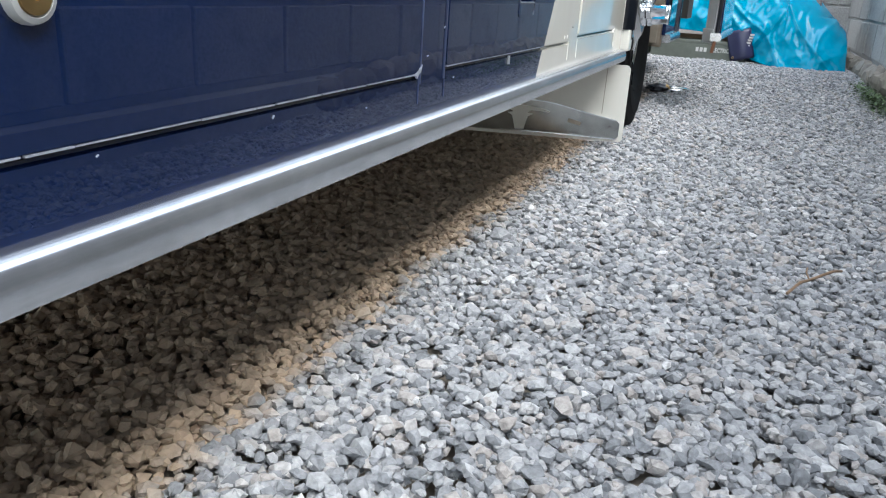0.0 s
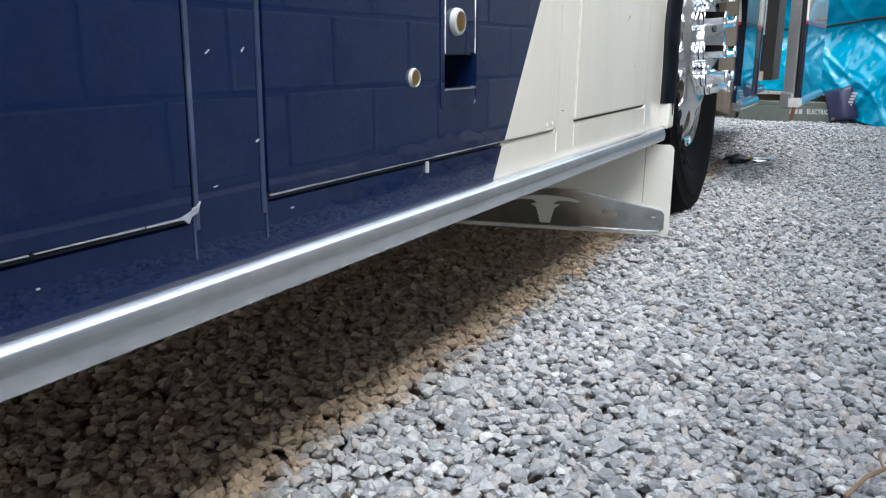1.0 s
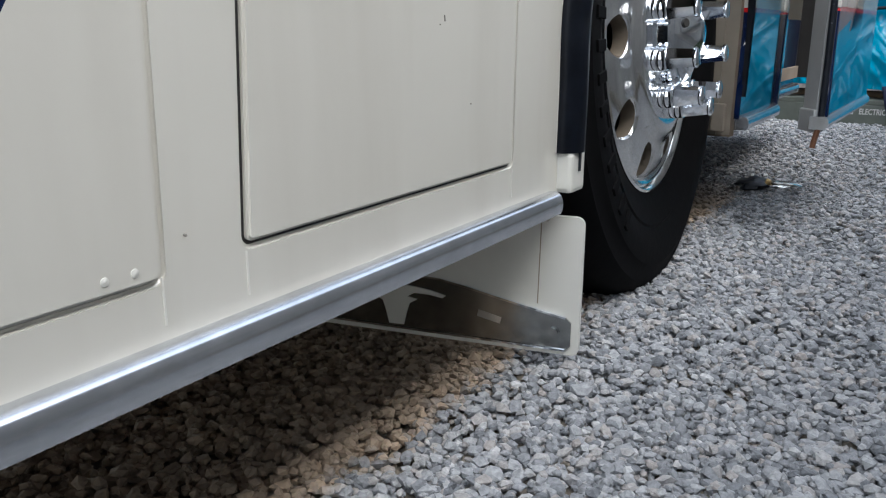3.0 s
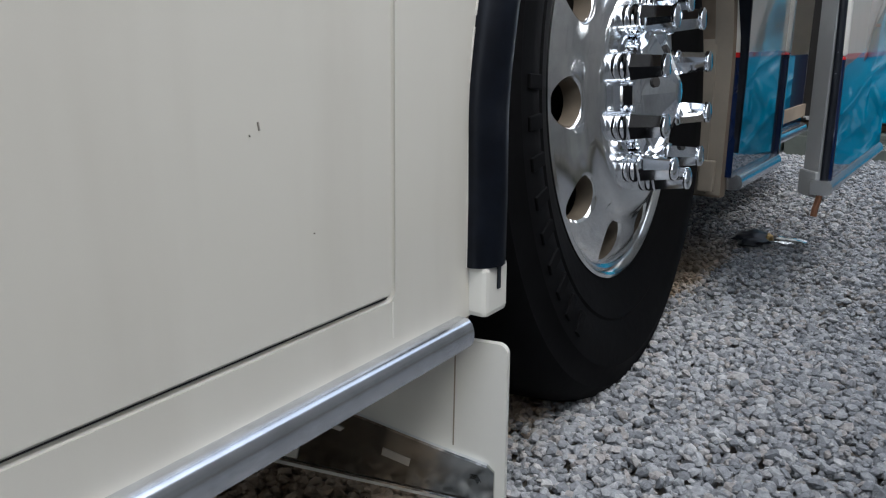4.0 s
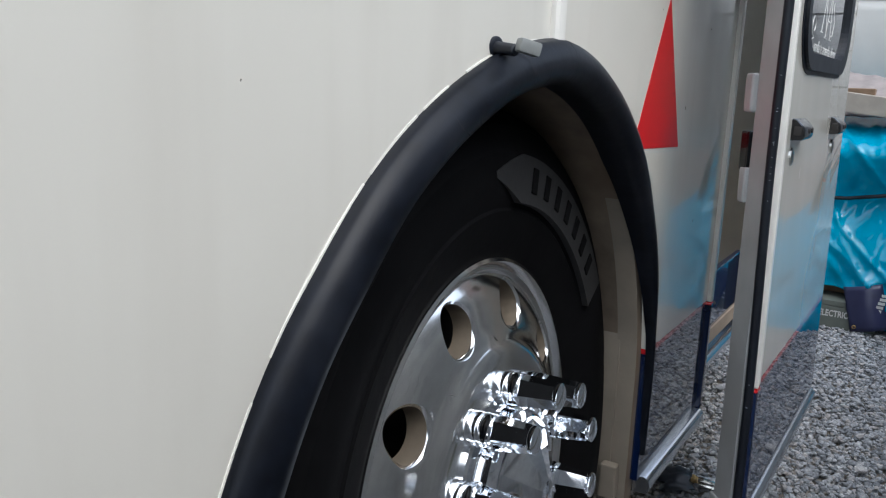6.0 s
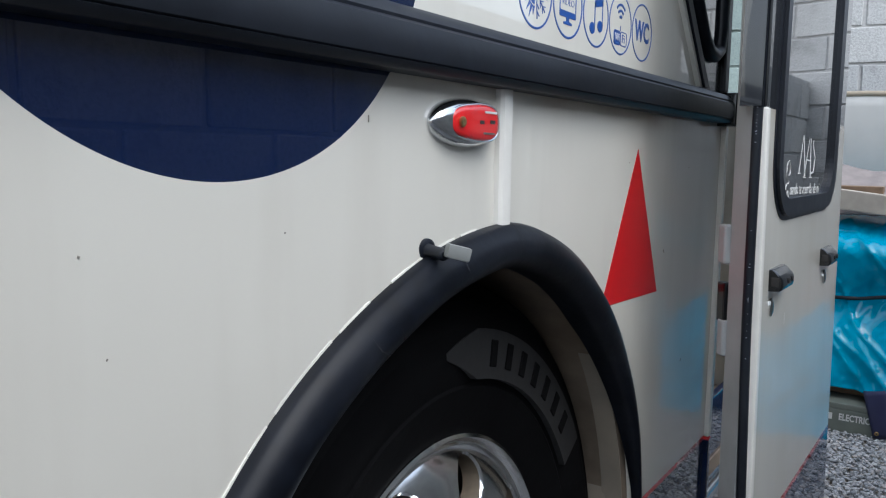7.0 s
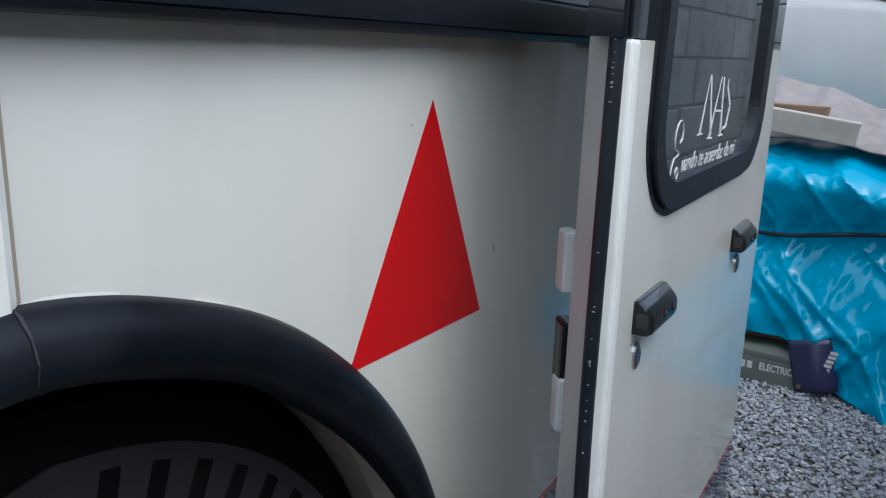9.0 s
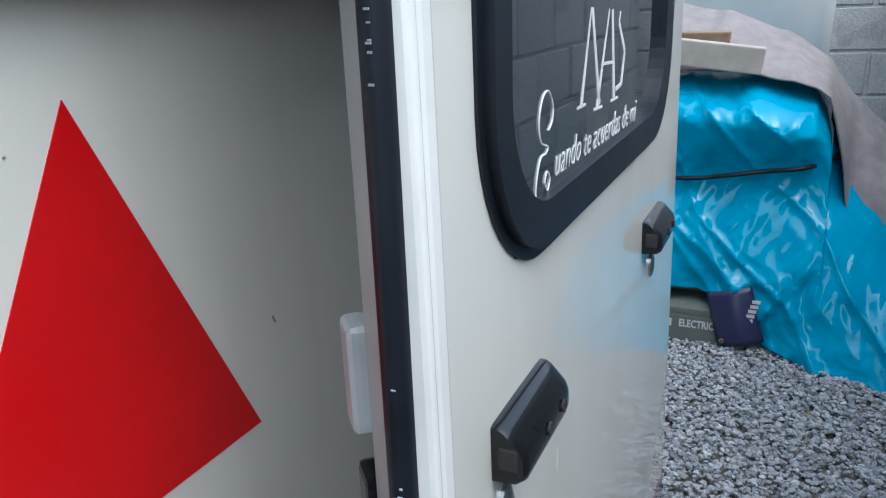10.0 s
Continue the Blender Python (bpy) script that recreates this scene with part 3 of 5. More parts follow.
# hatches with a dark seal gap
for k in range(3):
    bm = bmesh.new()
    ring(bm, hatch_outline(k, 0.012), hatch_outline(k, -0.006), 0.0076 if k == 2 else 0.0125, 0.016)
    part("seal_gap", bm, DARK, bus)
    bm = bmesh.new()
    plate_holes(bm, hatch_outline(k, -0.0018 if k == 2 else -0.0002), [POCKET] if k == 1 else [], 0.0022, 0.012)
    edge = [e for e in bm.edges if len(e.link_faces) == 2 and e.calc_face_angle(0) > 1.0 and all(v.co.y < 0.006 for v in e.verts)]
    bmesh.ops.bevel(bm, geom=edge, offset=0.0024, segments=2, affect="EDGES")
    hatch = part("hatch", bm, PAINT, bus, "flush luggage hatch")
    if k == 1:
        bm = bmesh.new()
        box(bm, (-1.592, 0.034, 0.37), (-1.512, 0.038, 0.43))
        box(bm, (-1.594, 0.009, 0.37), (-1.587, 0.034, 0.43))
        box(bm, (-1.517, 0.009, 0.37), (-1.510, 0.034, 0.43))
        box(bm, (-1.587, 0.009, 0.420), (-1.517, 0.034, 0.43))
        box(bm, (-1.587, 0.009, 0.37), (-1.517, 0.034, 0.383))
        part("pull_pocket", bm, PAINT, hatch, "navy recessed pull pocket")
        bm = bmesh.new()
        ring(bm, rounded(-1.598, -1.511, 0.362, 0.62, 0.008), rounded(-1.5955, -1.5135, 0.3645, 0.6175, 0.007), 0.0012, 0.005)
        part("lock_plate_rim", bm, PAINT, hatch)
        bm = bmesh.new()
        box(bm, (-1.5885, 0.001, 0.42), (-1.5865, 0.004, 0.615), 0.0008)
        box(bm, (-1.5175, 0.001, 0.42), (-1.5155, 0.004, 0.615), 0.0008)
        box(bm, (-1.588, 0.0005, 0.3815), (-1.516, 0.004, 0.3835), 0.0008)
        part("pocket_bead", bm, RAIL, hatch, "bright worn edge of the pocket")
        bm = bmesh.new()
        lathe(bm, [(0.0145, 0), (0.0145, 0.004), (0.0135, 0.007), (0.0108, 0.008), (0.0095, 0.006), (0, 0.006)], 28, Matrix.Translation((-1.563, 0.0035, 0.4535)) @ Matrix.Rotation(radians(90), 4, "X"))
        part("lock_barrel", bm, GREY_PAINT, hatch, "white painted round lock", 35)
        bm = bmesh.new()
        lathe(bm, [(0.0098, 0.0055), (0.0095, 0.0082), (0.003, 0.0088), (0.003, 0.0065), (0, 0.0065)], 20, Matrix.Translation((-1.563, 0.0035, 0.4535)) @ Matrix.Rotation(radians(90), 4, "X"))
        part("key_slot", bm, GOLD, hatch, "brass key cylinder")
        bm = bmesh.new()
        lathe(bm, [(0.0095, 0), (0.0095, 0.003), (0.0085, 0.005), (0.0072, 0.0035), (0, 0.0035)], 24, Matrix.Translation((-1.6535, 0.0035, 0.397)) @ Matrix.Rotation(radians(90), 4, "X"))
        part("latch_lock", bm, GREY_PAINT, hatch, "white painted round latch lock", 35)
        bm = bmesh.new()
        lathe(bm, [(0.0068, 0.003), (0.0068, 0.0048), (0.002, 0.0052), (0.002, 0.004), (0, 0.004)], 18, Matrix.Translation((-1.6535, 0.0035, 0.397)) @ Matrix.Rotation(radians(90), 4, "X"))
        part("latch_slot", bm, GOLD, hatch)
    for x in {1: (-1.625,)}.get(k, ()):
        bm = bmesh.new()
        box(bm, (x - 0.0022, 0.001, 0.298), (x + 0.0012, 0.0045, 0.310), 0.001)
        part("hatch_stop", bm, GREY_PAINT, bus)
# lock of the rear hatch
for name_, prof_, mm in (("lock_barrel", [(0.0145, 0), (0.0145, 0.004), (0.0135, 0.007), (0.0108, 0.008), (0.0095, 0.006), (0, 0.006)], GREY_PAINT), ("key_slot", [(0.0098, 0.0055), (0.0095, 0.0082), (0.003, 0.0088), (0.003, 0.0065), (0, 0.0065)], GOLD)):
    bm = bmesh.new()
    lathe(bm, prof_, 24, Matrix.Translation((-2.438, 0.0035, 0.387)) @ Matrix.Rotation(radians(90), 4, "X"))
    part(name_, bm, mm, bus, "white painted round lock" if mm is GREY_PAINT else "brass key cylinder", 35)
# two small screws on the cream corner of the middle hatch
for x in (-1.285, -1.263):
    bm = bmesh.new()
    lathe(bm, [(0.0035, 0), (0.003, 0.002), (0, 0.0025)], 12, Matrix.Translation((x, 0.0036, 0.322)) @ Matrix.Rotation(radians(90), 4, "X"))
    part("screw", bm, CREAM, bus)
WORN = simple("worn_paint_edge", (0.27, 0.29, 0.34), 0.5, 0, 0, 0.4, 90, 0.1)
JOINT = simple("dull_joint", (0.03, 0.045, 0.10), 0.55, 0, 0, 0.5, 50, 0.1, (0.10, 0.12, 0.17))
# panel joints below the hatches
for x in (-1.952, -1.877, -1.242, -1.166, -0.745):
    bm = bmesh.new()
    box(bm, (x - 0.0007, 0.0030, 0.279), (x + 0.0007, 0.0046, 0.3135))
    part("panel_joint", bm, JOINT if x < -1.5 else CREAM, bus)

# chipped paint, light flecks on the navy
bm = bmesh.new()
rng = random.Random(5)
for k in range(110):
    x, z = rng.uniform(-3.0, -1.40), rng.uniform(0.285, 0.75)
    if x > -1.66 + 0.62 * z or -1.61 < x < -1.50 or 0.306 < z < 0.325:
        continue
    a, l = rng.uniform(0.1, 0.9), rng.uniform(0.0015, 0.006)
    bar(bm, x, z, x + l * math.cos(a), z + l * math.sin(a), rng.uniform(0.0004, 0.001), 0.0030, 0.0042)
tagged(part("paint_chips", bm, WORN, bus, "pale chips in the navy paint"), kind="stuff")
bm = bmesh.new()
slab(bm, [(-1.974, 0.310), (-1.962, 0.3125), (-1.952, 0.316), (-1.946, 0.320), (-1.949, 0.3125), (-1.955, 0.3105), (-1.958, 0.306), (-1.962, 0.3095)], 0.0018, 0.004)
part("paint_chip", bm, WORN, bus, "large pale chip at the hatch corner")

rng = random.Random(21)
for k, (xa, xb) in enumerate(((-3.2, -1.955), (-1.872, -1.43))):
    bm = bmesh.new()
    x, zb = xa, (0.309, 0.3115)[k]
    while x < xb:
        l = min(rng.uniform(0.02, 0.11), xb - x)
        bar(bm, x, zb + 0.0014, x + l, zb + 0.0014 + rng.uniform(-0.0003, 0.0003), rng.uniform(0.0006, 0.0014), 0.0021, 0.0044)
        x += l + rng.uniform(0.0, 0.004)
    tagged(part("worn_edge", bm, WORN, bus, "paint worn pale along the hatch edge"), kind="stuff")
for x, lean in ((-1.9495, 0.02), (-1.8795, 0.02)):
    bm = bmesh.new()
    bar(bm, x, 0.30, x + lean * 0.7, 1.0, 0.0036, 0.0026, 0.0044)
    part("joint_strip", bm, JOINT, bus, "dull strip along the hatch joint")

# dark specks and short hair scratches on the cream paint
bm = bmesh.new()
rng = random.Random(33)
for k in range(46):
    x, z = rng.uniform(-1.3, 0.7), rng.uniform(0.32, 1.15)
    if (x - AX) ** 2 + (z - AB) ** 2 < 0.63 ** 2 or z < 0.7 and x > AX:
        continue
    a, l = rng.uniform(0.9, 2.2), rng.choice((0.0012, 0.0016, 0.002, 0.006))
    bar(bm, x, z, x + l * math.cos(a), z + l * math.sin(a), rng.uniform(0.0006, 0.0014), 0.0012 if x < -0.745 else 0.0032, 0.0045)
tagged(part("paint_specks", bm, simple("grey_speck", (0.24, 0.22, 0.19), 0.6), bus, "small dark specks on the cream paint"), kind="stuff")

# ---------- wheel ----------
HOLE_EDGE = simple("dusty_hole_edge", (0.115, 0.092, 0.066), 0.8, 0, 0, 0.2, 60, 0.1)
wheel = new("wheel")
wheel.parent = bus
AXLE = Matrix.Translation((-0.068, 0.0685, 0.460)) @ Matrix.Rotation(radians(3.3), 4, "Z") @ Matrix.Rotation(radians(-3.6), 4, "X") @ Matrix.Rotation(radians(90), 4, "X")
WM = AXLE @ Matrix.Diagonal((0.951, 0.951, 1.0, 1))
TM = AXLE @ Matrix.Diagonal((1.01, 1.01, 1.0, 1))
HM = AXLE @ Matrix.Translation((0, 0, -0.0425)) @ Matrix.Diagonal((0.93, 0.93, 1.0, 1))
bm = bmesh.new()
lathe(bm, [(0.276, -0.014), (0.290, 0.000), (0.305, 0.006), (0.322, 0.012), (0.345, 0.020), (0.352, 0.0225), (0.356, 0.0205), (0.38, 0.029), (0.40, 0.032), (0.425, 0.030), (0.43, 0.027), (0.452, 0.020), (0.458, 0.020), (0.475, 0.006),
           (0.484, -0.012), (0.489, -0.04), (0.489, -0.19), (0.478, -0.23), (0.42, -0.27), (0.3, -0.24)], 120, TM, True)
part("tyre", bm, TYRE, wheel, "black truck tyre with a dull dusty sidewall", 25)
# raised sidewall band, and plain raised bars where its wording stands
bm = bmesh.new()
n, rings_ = 24, []
for k in range(n + 1):
    a = radians(92 - 66 * k / n)
    t_ = max(0, 4 - k) / 4
    r0, r1 = 0.362 + 0.034 * t_, 0.424 - 0.020 * t_
    rings_.append([bm.verts.new((r * math.cos(a), r * math.sin(a), h)) for r, h in ((r0, 0.018), (r0, 0.0325), (r1, 0.0325), (r1, 0.018))])
for a, b in zip(rings_, rings_[1:]):
    for e in range(4):
        bm.faces.new((a[e], a[(e + 1) % 4], b[(e + 1) % 4], b[e]))
bm.faces.new(rings_[0])
bm.faces.new(rings_[-1])
bmesh.ops.recalc_face_normals(bm, faces=bm.faces[:])
bmesh.ops.transform(bm, matrix=TM, verts=bm.verts)
part("sidewall_band", bm, simple("sidewall_band", (0.011, 0.011, 0.0115), 0.7, 0, 0, 0.2, 80, 0.2), wheel)
for start, count in ((75, 7), (228, 9)):
    for k in range(count):
        a = radians(start - k * 6.6)
        bm = bmesh.new()
        box(bm, (-0.0085, -0.017, 0.03), (0.0085, 0.017, 0.0345), 0.001, 1, TM @ Matrix.Rotation(a - math.pi / 2, 4, "Z") @ Matrix.Translation((0, 0.394, 0)))
        part("raised_bar", bm, TYRE, wheel)
# rim: lip, dish, and a disc pierced by ten hand holes
bm = bmesh.new()
lathe(bm, [(0.288, -0.24), (0.288, -0.03), (0.305, -0.012), (0.310, -0.002), (0.309, 0.003), (0.304, 0.005), (0.298, 0.002), (0.293, -0.004), (0.287, -0.006), (0.281, -0.010)], 120, WM, False, False)
part("rim_lip", bm, ALLOY, wheel, "polished aluminium rim lip", 30)
bm = bmesh.new()


def disc_h(r):
    """Height of the disc's face over the rim plane at a radius."""
    return float(np.mean([np.interp(r + d_, DISC_R, DISC_H) for d_ in np.linspace(-0.006, 0.006, 9)]))


DISC_R, DISC_H = (0.150, 0.175, 0.184, 0.192, 0.200, 0.208, 0.220, 0.235, 0.250, 0.264, 0.276, 0.288, 0.30), (0.0335, 0.0335, 0.0325, 0.0300, 0.0245, 0.0190, 0.0155, 0.0130, 0.010, 0.006, 0.000, -0.008, -0.016)


HR, HH, SEG = 0.247, 0.0325, 12
for h in range(10):
    a0 = radians(36 * h)
    hole = [(HR + HH * math.cos(t), HH * 1.02 * math.sin(t)) for t in (2 * math.pi * (k + 0.5) / (4 * SEG) for k in range(4 * SEG))]
    inner, outer, mid = [], [], []
    for rr, tt in hole:
        x, y = rr - HR, tt
        m_ = max(abs(x) / 0.047, abs(y) / 0.0773)
        bx, by = x / m_, y / m_
        r1 = HR + bx
        ang = (by / 0.0773) * radians(18)
        mid.append((rr + x * 0.12, math.atan2(tt * 1.12, rr + x * 0.12), 0.0))
        inner.append((rr, math.atan2(tt, rr), -0.004))
        outer.append((r1, ang, 0.0))
    rings_ = []
    for pts_ in ([(r, g, -0.03) for r, g, _ in inner], inner, *[[(m2[0] + (o2[0] - m2[0]) * w, m2[1] + (o2[1] - m2[1]) * w, 0) for m2, o2 in zip(mid, outer)] for w in (0, 0.1, 0.22, 0.36, 0.52, 0.68, 0.84, 1)]):
        rings_.append([bm.verts.new((r * math.cos(a0 + g), r * math.sin(a0 + g), disc_h(r) + dz)) for r, g, dz in pts_])
    for q, (a, b) in enumerate(zip(rings_, rings_[1:])):
        for k in range(len(a)):
            bm.faces.new((a[k], a[(k + 1) % len(a)], b[(k + 1) % len(a)], b[k])).material_index = 1 if q == 0 else 0
bmesh.ops.remove_doubles(bm, verts=bm.verts, dist=0.0006)
bmesh.ops.recalc_face_normals(bm, faces=bm.faces[:])
bmesh.ops.transform(bm, matrix=WM, verts=bm.verts)
part("wheel_disc", bm, [ALLOY, HOLE_EDGE], wheel, "polished disc with ten round hand holes", 45)
bm = bmesh.new()
lathe(bm, [(0.216, disc_h(0.216) - 0.0012), (0.208, disc_h(0.208) - 0.001), (0.2035, disc_h(0.2035) - 0.0006)] + [(r, disc_h(r)) for r in (0.1998, 0.197, 0.194, 0.190, 0.186, 0.182, 0.178, 0.172, 0.165, 0.155, 0.14, 0.12, 0.10)], 120, WM, False, False)
part("hub_face", bm, ALLOY, wheel, "polished mounting face of the disc", 30)
bm = bmesh.new()
lathe(bm, [(0.184, 0.05), (0.178, 0.064), (0.171, 0.072), (0.163, 0.0755), (0.12, 0.0765), (0.117, 0.078), (0.115, 0.096), (0.112, 0.099), (0.108, 0.096), (0.104, 0.10), (0.1, 0.103)], 80, HM)
part("hub_ring", bm, CHROME, wheel, "chrome hub ring", 30)
bm = bmesh.new()
lathe(bm, [(0.098, 0.1025), (0.092, 0.106), (0.02, 0.135), (0.0, 0.136)], 10, HM)
part("hub_cone", bm, CHROME, wheel, "faceted chrome hub cone", 10)
for k in range(5):
    bm = bmesh.new()
    a = radians(72 * k + 20)
    lathe(bm, [(0.0085, -0.004), (0.0085, 0.002), (0.0, 0.002)], 16, HM @ Matrix.Translation((0.068 * math.cos(a), 0.068 * math.sin(a), 0.116)) @ Matrix.Rotation(a, 4, "Z") @ Matrix.Rotation(radians(22), 4, "Y"))
    part("vent_hole", bm, DARK, wheel)
# dark disc: the shade behind the hand holes is put into its colour
part("wheel_shade", (lambda b_: (lathe(b_, [(0.29, -0.07), (0.0, -0.07)], 48, WM), b_)[1])(bmesh.new()), DARK, wheel, "dark disc standing in for the shade inside the wheel")
for k in range(10):
    a = radians(36 * k + 18)
    bm = bmesh.new()
    lathe(bm, [(0.0235, 0.0), (0.0235, 0.008), (0.0230, 0.009), (0.0234, 0.010), (0.0234, 0.018), (0.0228, 0.0192), (0.0230, 0.026), (0.0215, 0.028)], 24)
    lathe(bm, [(0.0222, 0.028), (0.0180, 0.072), (0.0180, 0.0735)], 6)
    lathe(bm, [(0.0182, 0.072), (0.0186, 0.0745), (0.0180, 0.0775), (0.014, 0.0795), (0.0, 0.080)], 24)
    bmesh.ops.transform(bm, matrix=HM @ Matrix.Translation((0.143 * math.cos(a), 0.143 * math.sin(a), 0.0745)), verts=bm.verts)
    part("nut_cover", bm, CHROME, wheel, "", 28)

# ---------- mud flap ----------
flap = new("mud_flap")
flap.parent = bus
FM = Matrix.Translation((-0.575, -0.024, 0)) @ Matrix.Rotation(radians(13), 4, "Z") @ Matrix.Rotation(radians(90), 4, "Z")
bm = bmesh.new()
slab(bm, rounded(0, 0.62, 0.020, 0.224, 0.012), 0.0, 0.008)
bmesh.ops.transform(bm, matrix=FM, verts=bm.verts)
part("flap", bm, CREAM, flap, "cream mud flap")
bm = bmesh.new()
top = [(0.02, 0.0775), (0.06, 0.085), (0.12, 0.097), (0.17, 0.108), (0.21, 0.115), (0.26, 0.118), (0.32, 0.11), (0.40, 0.095), (0.6, 0.085)]
slab(bm, [(0.6, 0.031), (0.02, 0.027), (0.012, 0.035), (0.012, 0.07)] + top, 0.008, 0.0115)
bmesh.ops.transform(bm, matrix=FM, verts=bm.verts)
part("plate", bm, STEEL, flap, "dull stainless weight plate")
bm = bmesh.new()
for (xa, za), (xb, zb) in zip(top, top[1:]):
    bar(bm, xa, za, xb, zb, 0.003, 0.0085, 0.0135)
bar(bm, 0.02, 0.0285, 0.6, 0.0325, 0.003, 0.0085, 0.0135)
bmesh.ops.transform(bm, matrix=FM, verts=bm.verts)
part("plate_edge", bm, CHROME, flap, "bright worn plate edge")
bm = bmesh.new()
slab(bm, [(0.268, 0.036), (0.262, 0.06), (0.258, 0.072), (0.246, 0.079), (0.262, 0.082), (0.25, 0.089), (0.225, 0.089), (0.205, 0.086), (0.2, 0.09), (0.225, 0.096), (0.25, 0.099), (0.28, 0.101), (0.31, 0.099),
          (0.335, 0.096), (0.36, 0.09), (0.355, 0.086), (0.335, 0.089), (0.31, 0.089), (0.298, 0.082), (0.314, 0.079), (0.302, 0.072), (0.298, 0.06), (0.292, 0.036)], 0.0112, 0.0135)
bmesh.ops.transform(bm, matrix=FM, verts=bm.verts)
part("emblem", bm, CREAM, flap, "cream horned emblem")
bm = bmesh.new()
bar(bm, 0.115, 0.062, 0.15, 0.070, 0.010, 0.0112, 0.0125)
bmesh.ops.transform(bm, matrix=FM, verts=bm.verts)
part("sticker", bm, TIMBER, flap, "small yellowed sticker")
bm = bmesh.new()
lathe(bm, [(0.009, 0), (0.009, 0.001), (0.0065, 0.001), (0.0065, 0.005), (0, 0.005)], 6, FM @ Matrix.Translation((0.036, 0.0115, 0.055)) @ Matrix.Rotation(radians(-90), 4, "X"))
part("bolt", bm, STEEL, flap)
bm = bmesh.new()
bar(bm, 0.062, 0.094, 0.060, 0.222, 0.0016, 0.0078, 0.0086)
bmesh.ops.transform(bm, matrix=FM, verts=bm.verts)
part("crease", bm, TAN, flap, "yellowed crease down the flap")

# ---------- front corner, lamp, decals ----------
part("edge_strip", one_box((0.822, -0.006, 0.515), (0.842, 0.03, 1.1605), 0.004), WHITE_METAL, bus, "pale metal edge strip of the doorway")
part("edge_strip", one_box((0.822, -0.006, 0.262), (0.842, 0.03, 0.514), 0.004), PAINT, bus)
bm = bmesh.new()
slab(bm, [(0.354, 1.109), (0.231, 0.882), (0.470, 0.8735)], 0.0033, 0.005)
part("triangle_decal", bm, RED, bus, "red vinyl triangle decal")
strip = bmesh.new()
path = [(Vector((-0.067, 0.004, z)), Vector((0, -1, 0)), Vector((1, 0, 0))) for z in (1.021, 1.07, 1.12, 1.166)]
sweep(strip, path, [(-0.004, -0.014), (0.006, -0.0138), (0.0095, -0.010), (0.0105, -0.002), (0.0095, 0.007), (0.005, 0.0130), (-0.004, 0.014)])
part("cover_strip", strip, WHITE_METAL, bus, "off-white cover strip over a panel joint", 25)

bm = bmesh.new()
bar(bm, -0.0505, 1.022, -0.0505, 1.166, 0.0022, 0.0032, 0.0045)
part("joint_line", bm, TAN, bus, "thin tan line beside the cover strip")

lamp = new("marker_lamp")
lamp.parent = bus
LM = Matrix.Translation((-0.147, 0.004, 1.1275)) @ Matrix.Rotation(radians(90), 4, "X") @ Matrix.Diagonal((0.89, 0.89, 0.89, 1))
bm = bmesh.new()
lathe(bm, [(0.068, 0), (0.0675, 0.005), (0.063, 0.011), (0.055, 0.015), (0.04, 0.0172), (0.0, 0.018)], 64, LM @ Matrix.Diagonal((1, 0.40, 1, 1)))
part("bezel", bm, simple("satin_chrome", (0.7, 0.72, 0.74), 0.16, 1, 0, 0.1, 60, 0.02), lamp, "chrome oval lamp bezel", 40)
lens_out = [(-0.046, 0.0), (-0.043, 0.0095), (-0.03, 0.0160), (0.0, 0.0198), (0.018, 0.0205), (0.034, 0.0195), (0.045, 0.016), (0.050, 0.009), (0.051, -0.003), (0.048, -0.0125), (0.036, -0.018), (0.018, -0.0195), (0.0, -0.019), (-0.03, -0.0155), (-0.043, -0.0095)]
for _ in range(2):
    lens_out = [p for a, b in zip(lens_out, lens_out[1:] + lens_out[:1]) for p in ((a[0] * 0.75 + b[0] * 0.25, a[1] * 0.75 + b[1] * 0.25), (a[0] * 0.25 + b[0] * 0.75, a[1] * 0.25 + b[1] * 0.75))]
bm = bmesh.new()
rows = []
for k, z in ((1.0, 0.004), (1.0, 0.0165), (0.985, 0.0185), (0.95, 0.0198), (0.85, 0.0207), (0.5, 0.0212), (0.02, 0.0214)):
    rows.append([bm.verts.new((x * k, y * k, z - 0.10 * max(0.0, -0.015 - x * k))) for x, y in lens_out])
for a, b in zip(rows, rows[1:]):
    for k in range(len(a)):
        bm.faces.new((a[k], a[(k + 1) % len(a)], b[(k + 1) % len(a)], b[k]))
bm.faces.new(rows[-1])
bmesh.ops.recalc_face_normals(bm, faces=bm.faces[:])
bmesh.ops.transform(bm, matrix=LM, verts=bm.verts)
part("lens", bm, LENS, lamp, "red ribbed lamp lens", 40)
bm = bmesh.new()
tube(bm, [LM @ Vector((x * 1.03, y * 1.04, 0.0168 - 0.10 * max(0.0, -0.015 - x))) for x, y in lens_out + lens_out[:1]], 0.0013, 8)
part("lens_rim", bm, CHROME, lamp, "bright rim round the lens", 60)
bm = bmesh.new()
lathe(bm, [(0.0056, 0.0195), (0.0056, 0.0222), (0.0032, 0.0226), (0, 0.022)], 16, LM @ Matrix.Translation((-0.030, 0, 0.0)))
part("screw", bm, GOLD, lamp)
for x, y, w, h, mm in ((0.003, 0.001, 0.0045, 0.002, DARK), (0.026, 0.002, 0.005, 0.002, DARK), (0.022, 0.0125, 0.013, 0.0012, WHITE), (0.018, -0.0110, 0.012, 0.001, FOIL)):
    part("lamp_mark", one_box((x + 0.006 - w, y - h, 0.0205), (x + 0.006 + w, y + h, 0.0218), 0, 2, LM), mm, lamp)

